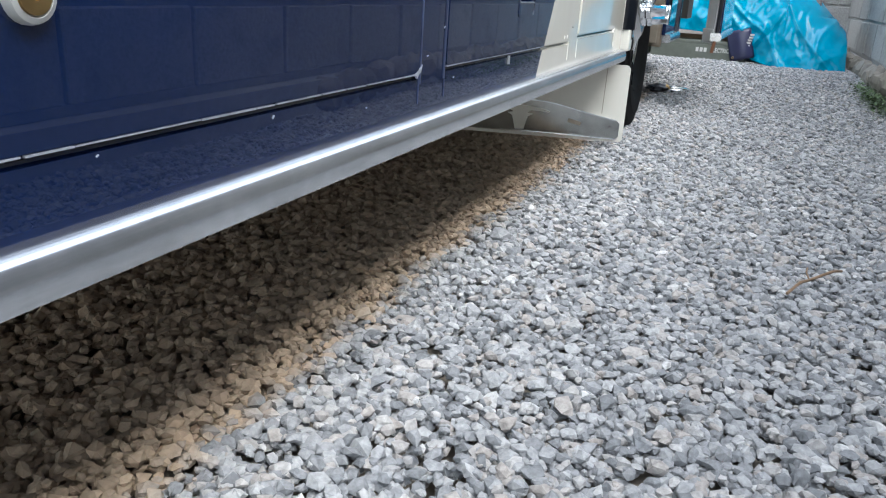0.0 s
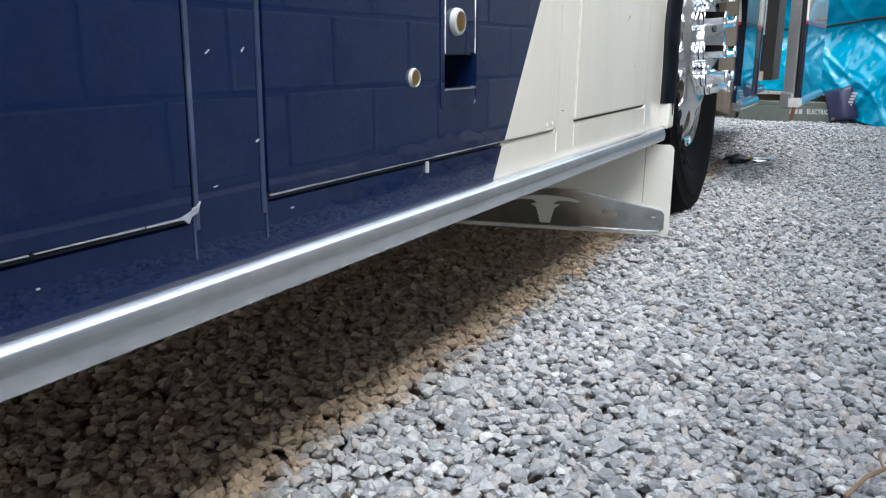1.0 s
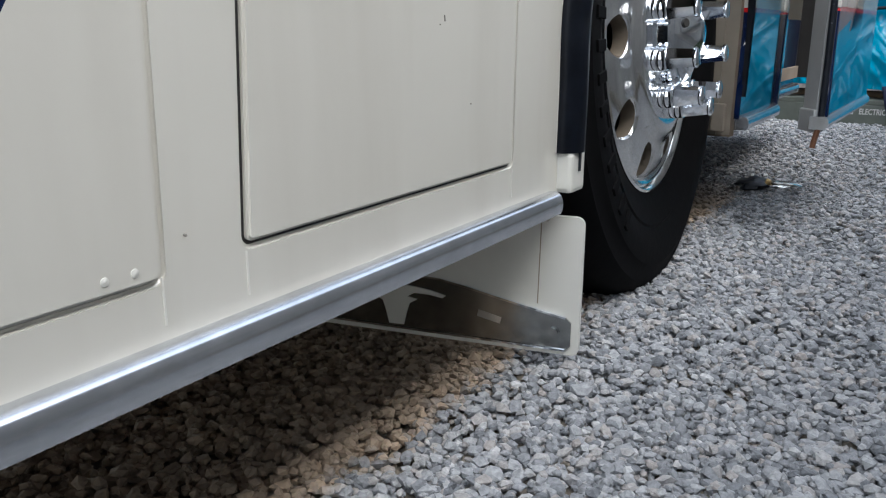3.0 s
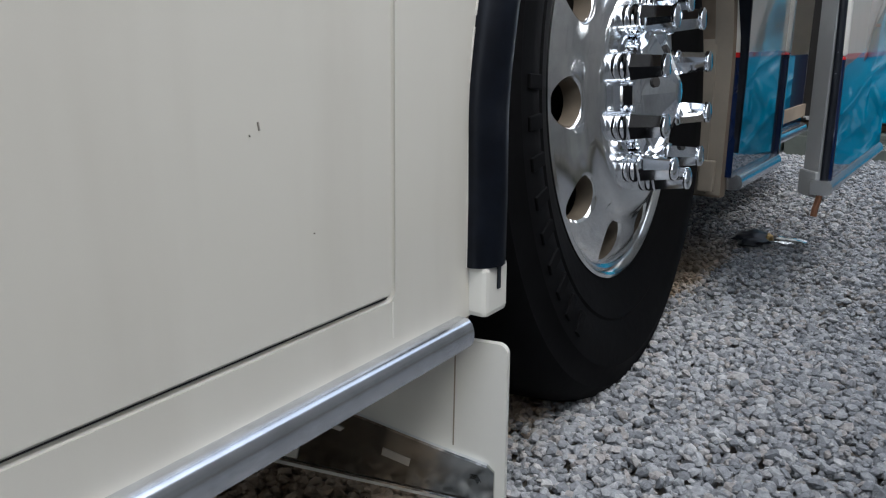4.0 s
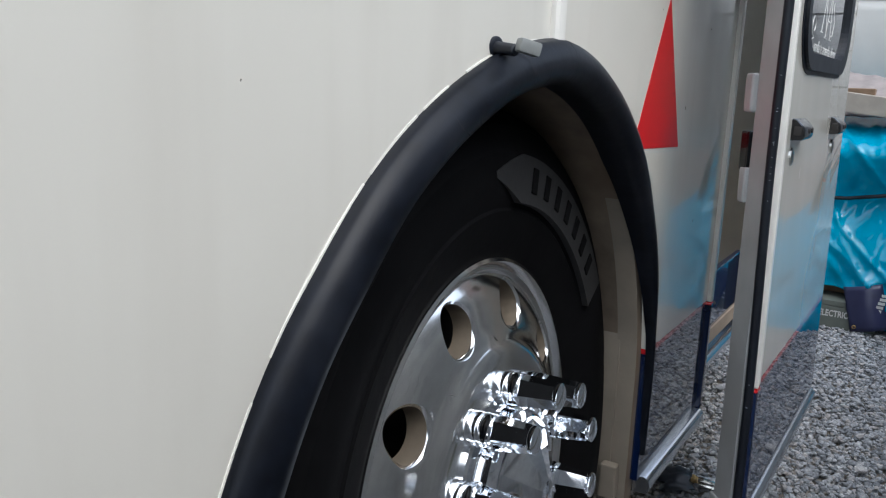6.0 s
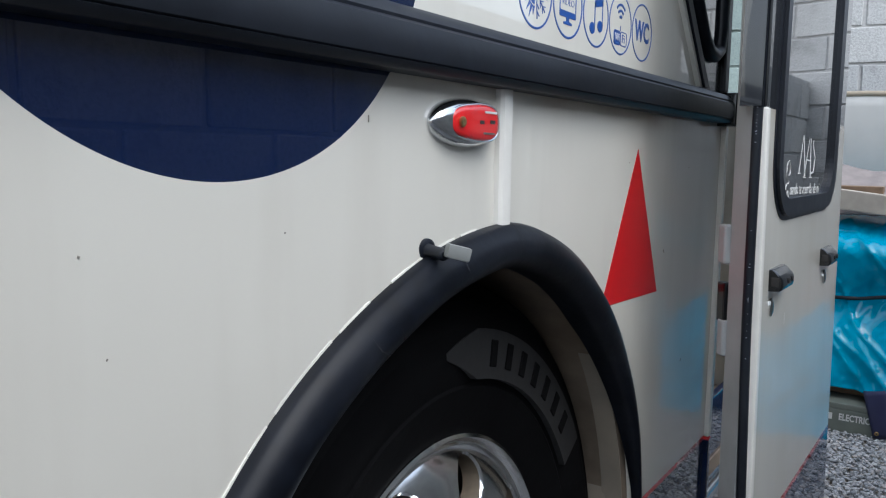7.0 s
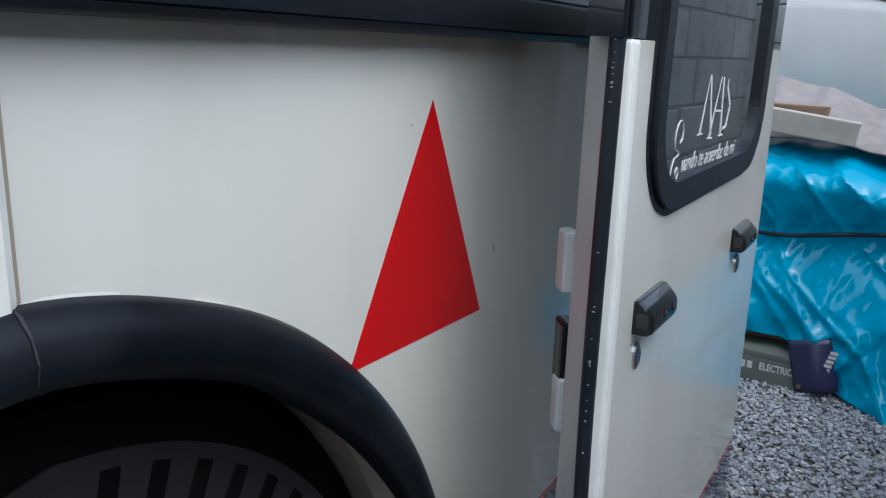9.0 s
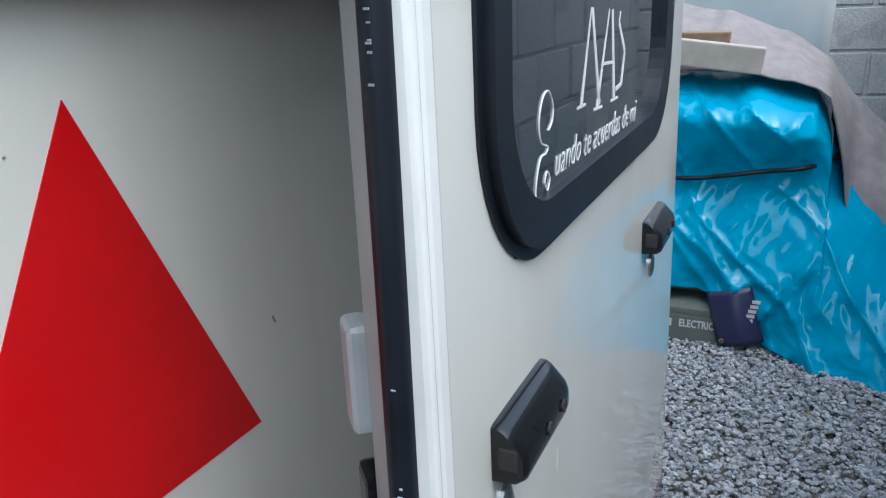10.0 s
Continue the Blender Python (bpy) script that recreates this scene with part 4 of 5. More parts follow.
# side marker arm on the arch
arm = new("marker_arm")
arm.parent = bus
bm = bmesh.new()
lathe(bm, [(0.0108, 0), (0.0108, 0.002), (0.0092, 0.003), (0.0066, 0.0035), (0.0060, 0.007), (0.0060, 0.026), (0.005, 0.028)], 24, Matrix.Translation((-0.207, 0.004, 1.006)) @ Matrix.Rotation(radians(-12), 4, "Z") @ Matrix.Rotation(radians(96), 4, "X"))
part("arm", bm, RUBBER, arm, "black rubber arm", 25)
part("cap", one_box((-0.0115, -0.0068, -0.0066), (0.0115, 0.0068, 0.0066), 0.0025, 2, Matrix.Translation((-0.209, -0.034, 1.006)) @ Matrix.Rotation(radians(-38), 4, "Z") @ Matrix.Rotation(radians(14), 4, "Y")), GREY_PLASTIC, arm, "grey translucent cap", 40)

# ---------- service icons ----------
IY0, IY1 = 0.0035, 0.005
icons = new("service_icons")
icons.parent = bus
icons["label"] = "row of blue round service icons"
ic = [(0.003 + 0.0862 * k, 1.2815) for k in range(5)]
IR = 0.0418


def icon_ring(cx, cz, w):
    b_ = bmesh.new()
    ring(b_, circle(cx, cz, IR, 48), circle(cx, cz, IR - w, 48), IY0, IY1)
    return b_


def icon(index, name, draw, w):
    cx, cz = ic[index]
    b_ = icon_ring(cx, cz, w)
    draw(b_, cx, cz)
    part(name, b_, BLUE, icons)


def climate(b_, cx, cz):
    slab(b_, circle(cx - 0.002, cz, 0.0145, 20, 90, 270), IY0, IY1)
    for k in range(11):
        a = radians(96 + 16.8 * k)
        r0, r1, s = 0.0168, (0.033, 0.027, 0.030)[k % 3], radians(8.3)
        slab(b_, [(cx - 0.002 + r * math.cos(a + d), cz + r * math.sin(a + d)) for r, d in ((r0, -s), (r1, -0.02), (r0, s))], IY0, IY1)
    for k in range(5):
        a = radians(-84 + 42 * k)
        bar(b_, cx + 0.002, cz, cx + 0.002 + 0.03 * math.cos(a), cz + 0.03 * math.sin(a), 0.0016, IY0, IY1)
        for r in (0.013, 0.021):
            for d in (-0.75, 0.75):
                x, z = cx + 0.002 + r * math.cos(a), cz + r * math.sin(a)
                if x + 0.008 * math.cos(a + d) > cx:
                    bar(b_, x, z, x + 0.008 * math.cos(a + d), z + 0.008 * math.sin(a + d), 0.0013, IY0, IY1)


def screen(b_, cx, cz):
    o_, n_ = rounded(cx - 0.0235, cx + 0.0235, cz - 0.0165, cz + 0.0225, 0.002, 2), rounded(cx - 0.0215, cx + 0.0215, cz - 0.009, cz + 0.0205, 0.001, 2)
    ring(b_, o_, n_, IY0, IY1)
    slab(b_, [(cx - 0.004, cz - 0.0165), (cx + 0.004, cz - 0.0165), (cx + 0.004, cz - 0.021), (cx + 0.012, cz - 0.0225), (cx + 0.012, cz - 0.025), (cx - 0.012, cz - 0.025), (cx - 0.012, cz - 0.0225), (cx - 0.004, cz - 0.021)], IY0, IY1)
    letters(b_, "TV", 0.0135, Matrix.Translation((cx, 0.0038, cz + 0.0135)), 0.0003, bold=-0.0003)
    letters(b_, "VIDEO", 0.0125, Matrix.Translation((cx, 0.0038, cz + 0.0015)), 0.0003, bold=-0.0003)


def music(b_, cx, cz):
    for x, z in ((-0.0115, -0.018), (0.0135, -0.013)):
        slab(b_, circle(cx + x, cz + z, 0.0075, 20, sx=1.15), IY0, IY1)
        bar(b_, cx + x + 0.0072, cz + z, cx + x + 0.0072, cz + z + 0.034, 0.0022, IY0, IY1)
    slab(b_, [(cx - 0.0054, cz + 0.009), (cx - 0.0054, cz + 0.018), (cx + 0.0218, cz + 0.0235), (cx + 0.0218, cz + 0.0145)], IY0, IY1)


def wifi(b_, cx, cz):
    for r in (0.0075, 0.0155, 0.0235):
        arc = circle(cx, cz + 0.005, r, 12, 46, 134) + list(reversed(circle(cx, cz + 0.005, r - 0.0034, 12, 46, 134)))
        slab(b_, arc, IY0, IY1)
    slab(b_, rounded(cx - 0.0235, cx + 0.0005, cz - 0.029, cz - 0.009, 0.004, 3), IY0, IY1)
    ring(b_, rounded(cx + 0.0007, cx + 0.0245, cz - 0.029, cz - 0.009, 0.004, 3), rounded(cx + 0.0018, cx + 0.0232, cz - 0.0277, cz - 0.0103, 0.003, 3), IY0, IY1)
    bar(b_, cx, cz - 0.0088, cx, cz - 0.002, 0.0016, IY0, IY1)
    letters(b_, "Fi", 0.0165, Matrix.Translation((cx + 0.012, 0.0038, cz - 0.019)), 0.0003)


def closet(b_, cx, cz):
    letters(b_, "WC", 0.041, Matrix.Translation((cx, 0.0038, cz)), 0.0003, 0.82, 0.0011)


icon(0, "climate_icon", climate, 0.0025)
icon(1, "screen_icon", screen, 0.0027)
icon(2, "music_icon", music, 0.0025)
icon(3, "wifi_icon", wifi, 0.0023)
icon(4, "closet_icon", closet, 0.0023)
bm = bmesh.new()
letters(bm, "Wi", 0.0155, Matrix.Translation((ic[3][0] - 0.0115, 0.0034, ic[3][1] - 0.019)), 0.0003, 0.9)
part("icon_letters", bm, WHITE, icons)

# ---------- quarter window ahead of the slanting edge ----------
qw = new("quarter_window")
qw.parent = bus


def along(off, w, z0, z1):
    return [(pillar(z0) + off, z0), (pillar(z0) + off + w, z0), (pillar(z1) + off + w, z1), (pillar(z1) + off, z1)]


bm = bmesh.new()
slab(bm, along(-0.004, 0.014, 1.226, 2.0), -0.004, 0.01)
part("edge_bead", bm, CREAM, qw, "cream edge bead")
bm = bmesh.new()
slab(bm, [(pillar(1.219) + 0.012, 1.219), (0.815, 1.219), (0.815, 2.3), (pillar(2.0) + 0.012, 2.3), (pillar(2.0) + 0.012, 2.0)], 0.002, 0.03)
part("surround", bm, PLASTIC, qw, "black window surround")
bm = bmesh.new()
slab(bm, along(0.014, 0.028, 1.226, 2.0), -0.008, 0.004)
part("seal", bm, RUBBER, qw)
bm = bmesh.new()
tube(bm, [(pillar(z) + 0.088, -0.002, z) for z in (2.0, 1.7, 1.5, 1.40, 1.345)] + [(0.645, -0.002, 1.312), (0.68, -0.002, 1.293), (0.72, -0.002, 1.29), (0.748, -0.002, 1.303), (0.756, -0.002, 1.338), (0.756, -0.002, 1.6), (0.756, -0.002, 2.0)], 0.014, 10)
part("glazing_rubber", bm, RUBBER, qw, "", 40)
bm = bmesh.new()
slab(bm, [(0.65, 1.308), (0.75, 1.308), (0.75, 2.0), (pillar(2.0) + 0.09, 2.0)], -0.003, 0.001)
part("pane", bm, BLACK_GLASS, qw, "dark tinted pane")
part("jamb", one_box((0.785, -0.008, 1.227), (0.815, 0.03, 2.3), 0.004), RUBBER, qw)

# ---------- front door, swung out and standing beside the side skin ----------
door = new("front_door")
door.parent = bus
door["label"] = "open cream coach door with a black-framed window"
DM = Matrix.Translation((0.335, -0.180, 0)) @ Matrix.Rotation(radians(-1.1), 4, "Z")
DW = 0.72


def dpart(name, bm_, mm, label="", smooth=False, parent=door):
    for v in bm_.verts:
        v.co.y += float(np.interp(v.co.z, (0.26, 0.5, 0.85, 1.15, 2.2), (-0.012, -0.008, 0.0, 0.004, 0.006)))
    bmesh.ops.transform(bm_, matrix=DM, verts=bm_.verts)
    return part(name, bm_, mm, parent, label, smooth)


WO, WI = rounded(0.083, 0.610, 1.002, 1.95, 0.095, 10), rounded(0.113, 0.562, 1.036, 1.91, 0.066, 10)
bm = bmesh.new()
plate_holes(bm, [(0.034, 0.285), (DW, 0.285), (DW, 1.169), (0.600, 1.169), (0.600, 1.06), (0.56, 1.008), (0.135, 1.011), (0.094, 1.06), (0.094, 1.169), (0.034, 1.169)], [], 0.0, 0.03)
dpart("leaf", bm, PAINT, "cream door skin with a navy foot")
bm = bmesh.new()
plate_holes(bm, [(0.0, 1.17), (0.093, 1.17), (0.093, 1.93), (0.599, 1.93), (0.599, 1.17), (DW, 1.17), (DW, 2.15), (0.0, 2.15)], [], 0.001, 0.03)
dpart("upper_panel", bm, BLACK_GLASS, "glossy black upper panel")
bm = bmesh.new()
ring(bm, WO, rounded(0.091, 0.602, 1.010, 1.942, 0.088, 10), -0.002, 0.02)
ring(bm, rounded(0.090, 0.603, 1.009, 1.943, 0.089, 10), WI, -0.008, 0.02)
dpart("window_rubber", bm, RUBBER, "black rubber window surround")
bm = bmesh.new()
slab(bm, WI, 0.0, 0.008)
win = dpart("pane", bm, BLACK_GLASS, "dark tinted door pane")
# white monogram strokes and the slogan on the pane
bm = bmesh.new()
for x0, z0, x1, z1, w in ((0.268, 1.088, 0.292, 1.20, 0.006), (0.292, 1.20, 0.318, 1.078, 0.010), (0.312, 1.075, 0.352, 1.215, 0.006), (0.352, 1.215, 0.366, 1.075, 0.011), (0.330, 1.125, 0.362, 1.122, 0.004),
                          (0.412, 1.20, 0.388, 1.205, 0.006), (0.388, 1.205, 0.378, 1.17, 0.007), (0.378, 1.17, 0.402, 1.13, 0.009), (0.402, 1.13, 0.392, 1.088, 0.008), (0.392, 1.088, 0.372, 1.085, 0.005),
                          (0.258, 1.087, 0.279, 1.087, 0.003), (0.303, 1.075, 0.327, 1.073, 0.003), (0.356, 1.073, 0.38, 1.073, 0.003)):
    bar(bm, x0 + 0.004, 1.068 + (z0 - 1.075) * 0.59, x1 + 0.004, 1.068 + (z1 - 1.075) * 0.59, w * 0.6, -0.0006, 0.001)
dpart("monogram", bm, WHITE, "white monogram on the glass", parent=win)
bm = bmesh.new()
loop = [(0.215, 1.078), (0.221, 1.082), (0.222, 1.090), (0.215, 1.098), (0.206, 1.095), (0.201, 1.084), (0.204, 1.074), (0.214, 1.070), (0.211, 1.067), (0.203, 1.066), (0.197, 1.056), (0.196, 1.046),
        (0.202, 1.040), (0.211, 1.044), (0.217, 1.052), (0.213, 1.057), (0.209, 1.052), (0.213, 1.046)]
loop = [Vector((0.171 + (x - 0.196) * 1.3, -0.0004, 1.058 + (z - 1.066) * 1.15)) for x, z in loop]
soft_loop = []
for k in range(len(loop) - 1):
    a, b, c, d = loop[max(k - 1, 0)], loop[k], loop[k + 1], loop[min(k + 2, len(loop) - 1)]
    for u in (0, 0.25, 0.5, 0.75):
        soft_loop.append(0.5 * (2 * b + (c - a) * u + (2 * a - 5 * b + 4 * c - d) * u ** 2 + (3 * b - a - 3 * c + d) * u ** 3))
tube(bm, soft_loop, 0.0006, 6)
letters(bm, "uando te acuerdas de mi", 0.028, Matrix.Translation((0.333, -0.0004, 1.047)) @ Matrix.Rotation(radians(1), 4, "Y"), thick=0.0002, squeeze=0.9, bold=-0.0003, slant=0.35)
dpart("slogan", bm, WHITE, "white script slogan on the glass", parent=win)
# edge: white strip, black seal, grey return flange
bm = bmesh.new()
box(bm, (0.010, -0.006, 0.515), (0.018, 0.010, 1.169), 0.003)
box(bm, (0.0185, -0.005, 0.515), (0.034, 0.010, 1.169), 0.004)
dpart("edge_strip", bm, WHITE_METAL, "white ribbed edge strip")
bm = bmesh.new()
box(bm, (0.010, -0.005, 0.285), (0.034, 0.010, 0.514), 0.004)
dpart("edge_foot", bm, PAINT)
bm = bmesh.new()
box(bm, (0.010, -0.004, 1.17), (0.026, 0.0, 2.15), 0.001)
dpart("upper_edge", bm, PLASTIC)
bm = bmesh.new()
tube(bm, [(0.011, 0.008 + 0.0008 * math.sin(z * 9), z) for z in np.linspace(0.285, 2.15, 40)], 0.0075, 8)
dpart("door_seal", bm, RUBBER, "worn black door seal", 50)
bm = bmesh.new()
rg = random.Random(8)
for k in range(38):
    z = rg.choice((rg.uniform(0.45, 1.9), rg.gauss(1.18, 0.03), rg.gauss(0.9, 0.04)))
    box(bm, (0.0030, 0.006, z), (0.0038, 0.0068 + rg.uniform(0, 0.0018), z + rg.uniform(0.0004, 0.0012)))
tagged(dpart("seal_flecks", bm, WORN, "pale worn flecks on the seal"), kind="stuff")
FL = Matrix.Translation((0.016, 0.014, 0)) @ Matrix.Rotation(radians(41), 4, "Z")
bm = bmesh.new()
box(bm, (0.0, 0.0, 0.285), (0.052, 0.008, 2.15), 0.002, 2, FL)
box(bm, (0.046, -0.003, 0.94), (0.070, 0.012, 1.000), 0.006, 3, FL)
box(bm, (0.046, -0.002, 0.80), (0.066, 0.010, 0.856), 0.005, 3, FL)
box(bm, (0.003, -0.0012, 0.926), (0.05, 0.001, 0.929), 0.0, 2, FL)
dpart("return_flange", bm, GREY_PAINT, "grey painted slanting return flange")
for z, a in ((1.10, 0.4), (1.085, -0.5)):
    bm = bmesh.new()
    box(bm, (0.02, -0.0008, z), (0.034, 0.001, z + 0.004), 0, 2, FL @ Matrix.Translation((0.0, 0, 0)))
    dpart("scuff", bm, RUST, "small brown scuff")
# unseen inner face, white and full height to bounce light onto the side skin
bm = bmesh.new()
plate_holes(bm, [(0.066, 0.30), (DW - 0.01, 0.30), (DW - 0.01, 2.14), (0.066, 2.14)], [rounded(0.104, 0.562, 1.040, 1.91, 0.066, 6)], 0.032, 0.037)
dpart("inner_panel", bm, WHITE_METAL, "white inner door panel, unseen, pale to bounce light")
bm = bmesh.new()
box(bm, (0.049, -0.006, 0.850), (0.074, 0.008, 0.912), 0.004, 2, FL)
latch = dpart("latch", bm, PLASTIC, "dark door latch")
bm = bmesh.new()
box(bm, (0.056, -0.011, 0.864), (0.071, -0.004, 0.890), 0.002, 2, FL)
dpart("latch_tongue", bm, STEEL, "worn metal latch tongue", parent=latch)
bm = bmesh.new()
box(bm, (0.012, -0.006, 0.36), (0.046, 0.002, 0.47), 0.003, 2, FL)
hinge = dpart("hinge_plate", bm, GREY_PAINT, "grey hinge plate with bolts")
for z in (0.375, 0.395, 0.44, 0.455):
    bm = bmesh.new()
    lathe(bm, [(0.006, 0), (0.006, 0.004), (0, 0.005)], 6, FL @ Matrix.Translation((0.034, -0.006, z)) @ Matrix.Rotation(radians(90), 4, "X"))
    dpart("bolt", bm, STEEL, "", parent=hinge)
bm = bmesh.new()
box(bm, (0.0, -0.002, 0.25), (0.06, 0.012, 0.30), 0.004, 2, FL)
dpart("flange_foot", bm, GREY_PAINT)
bm = bmesh.new()
dp = [(Vector((x, 0.0, 0.0)), Vector((0, -1, 0)), Vector((0, 0, 1))) for x in (0.0, 0.2, 0.4, DW)]
sweep(bm, dp, [(-0.03, 0.286), (0.002, 0.287), (0.008, 0.280), (0.010, 0.271), (0.006, 0.262), (-0.002, 0.258), (-0.03, 0.258)])
dpart("bottom_rail", bm, RAIL, "satin metal bottom rail", 40)
bm = bmesh.new()
tube(bm, [(0.006, 0.012, 0.26), (0.004, 0.014, 0.245), (-0.002, 0.016, 0.232), (-0.004, 0.017, 0.218)], 0.006, 8)
dpart("drop_pin", bm, RUST, "rusty drop pin", 40)
# two black pull handles with locks
for k, (s0, s1, z0, z1) in enumerate(((0.090, 0.180, 0.899, 0.933), (0.512, 0.604, 0.893, 0.927))):
    bm = bmesh.new()
    prof = [(0.0, z0), (-0.022, z0 + 0.001), (-0.027, z0 + 0.004), (-0.029, z0 + 0.009), (-0.0285, z1 - 0.017), (-0.026, z1 - 0.012), (-0.012, z1 - 0.002), (-0.007, z1), (0.0, z1)]
    zc, rows = (z0 + z1) / 2, []
    for s, ky, kz in ((s0, 0.64, 0.94), (s0 + 0.003, 0.70, 0.99), (s0 + 0.006, 0.72, 1), (s1 - 0.012, 0.72, 1), (s1 - 0.005, 0.68, 0.98), (s1 - 0.002, 0.62, 0.95), (s1, 0.5, 0.9)):
        rows.append([bm.verts.new((s, y * ky, zc + (z - zc) * kz)) for y, z in prof])
    for a, b in zip(rows, rows[1:]):
        for q in range(len(prof) - 1):
            bm.faces.new((a[q], a[q + 1], b[q + 1], b[q]))
    bm.faces.new(rows[0])
    bm.faces.new(rows[-1])
    bmesh.ops.recalc_face_normals(bm, faces=bm.faces[:])
    handle = dpart("pull_handle", bm, PLASTIC, "black moulded pull handle", 50)
    bm = bmesh.new()
    box(bm, (s0 - 0.0006, -0.016, z0 + 0.008), (s0 + 0.004, -0.004, z1 - 0.011), 0.002)
    dpart("finger_gap", bm, DARK, "", parent=handle)
    for sx in (s0 + 0.04, s1 - 0.022):
        bm = bmesh.new()
        lathe(bm, [(0.004, 0), (0.004, 0.0015), (0, 0.0005)], 12, Matrix.Translation((sx, -0.0207, (z0 + z1) / 2 - 0.002)) @ Matrix.Rotation(radians(90), 4, "X"))
        dpart("screw", bm, DARK, "", parent=handle)
    bm = bmesh.new()
    lathe(bm, [(0.013, 0), (0.013, 0.003), (0.008, 0.005), (0, 0.0045)], 20, Matrix.Translation((s0 + 0.018 if k == 0 else s0 + 0.05, 0.0, z0 - 0.026)) @ Matrix.Rotation(radians(90), 4, "X") @ Matrix.Diagonal((0.68, 1.1, 1, 1)))
    dpart("key_lock", bm, STEEL, "dull metal key lock", 40)

# ---------- yard walls: mortar core with single blocks ----------


def block_mesh():
    b_ = bmesh.new()
    box(b_, (-0.196, -0.02, -0.096), (0.196, 0.02, 0.096), 0.004, 1)
    for v in b_.verts:
        v.co += Vector((noise.noise(v.co * 31), noise.noise(v.co * 47 + Vector((3, 1, 2))), noise.noise(v.co * 39 + Vector((7, 5, 1))))) * 0.003
    me = bpy.data.meshes.new("block")
    b_.to_mesh(me)
    b_.free()
    me.materials.append(BLOCK)
    return me


def block_wall(name, label, m, x0, x1, height, z_base, mortar, thick=0.15):
    b_ = bmesh.new()
    box(b_, (x0, 0.004, -0.05), (x1, thick, height + 0.02), m=m)
    wall = tagged(mesh_object(name, b_, mortar), label, "wall", kind="structure")
    me = block_mesh()
    rg = random.Random(len(name))
    row, z = 0, z_base + 0.1
    while z + 0.1 <= height + 0.01:
        x = x0 + 0.2 + (0.2 if row % 2 else 0.0)
        while x + 0.2 <= x1 + 0.01:
            ob = new("block", me)
            ob.parent = wall
            ob.matrix_local = m @ pose(x + rg.uniform(-0.003, 0.003), 0.012 + rg.uniform(-0.004, 0.003), z + rg.uniform(-0.002, 0.002), 0, rg.uniform(-0.4, 0.4), rg.uniform(-0.4, 0.4))
            x += 0.408
        z += 0.205
        row += 1
    return wall


WE = Matrix.Translation((4.3, -0.4, 0)) @ Matrix.Rotation(radians(-90 + 12), 4, "Z")
block_wall("wall_end", "grey concrete block wall at the yard's end", WE, -3.2, 1.2, 2.27, 0.0, MORTAR)
WS = Matrix.Translation((0, -0.96, 0)) @ Matrix.Rotation(radians(180), 4, "Z")
block_wall("wall_side", "grey concrete block wall along the yard", WS, -4.6, 4.2, 1.56, 0.12, simple("grey_mortar", (0.43, 0.43, 0.425), 0.95, 0, 0, 0.15, 40, 0.5))

# rubble footing under the side wall
bm = bmesh.new()
box(bm, (-4.3, -0.97, -0.05), (4.5, -0.90, 0.10))
footing = tagged(mesh_object("footing", bm, MORTAR), "rough rubble footing under the side wall", "footing", kind="structure")
rg = random.Random(11)
x = -0.6
while x < 4.2:
    w = rg.uniform(0.08, 0.2)
    bm = bmesh.new()
    bmesh.ops.create_icosphere(bm, subdivisions=2, radius=1)
    off = Vector((x * 7, 3, 1))
    for v in bm.verts:
        v.co *= 1 + 0.35 * noise.noise(v.co * 1.6 + off)
        v.co = Vector((v.co.x * w * 0.56, v.co.y * 0.045, v.co.z * rg.uniform(0.058, 0.062)))
    bmesh.ops.transform(bm, matrix=Matrix.Translation((x + w / 2, -0.905, 0.062 + rg.uniform(-0.012, 0.02))), verts=bm.verts)
    part("stone", bm, RUBBLE, footing)
    x += w * 0.92

# ---------- pile at the yard's end ----------


def crinkle(p, s):
    return 1 - abs(noise.noise(p * s)) * 2


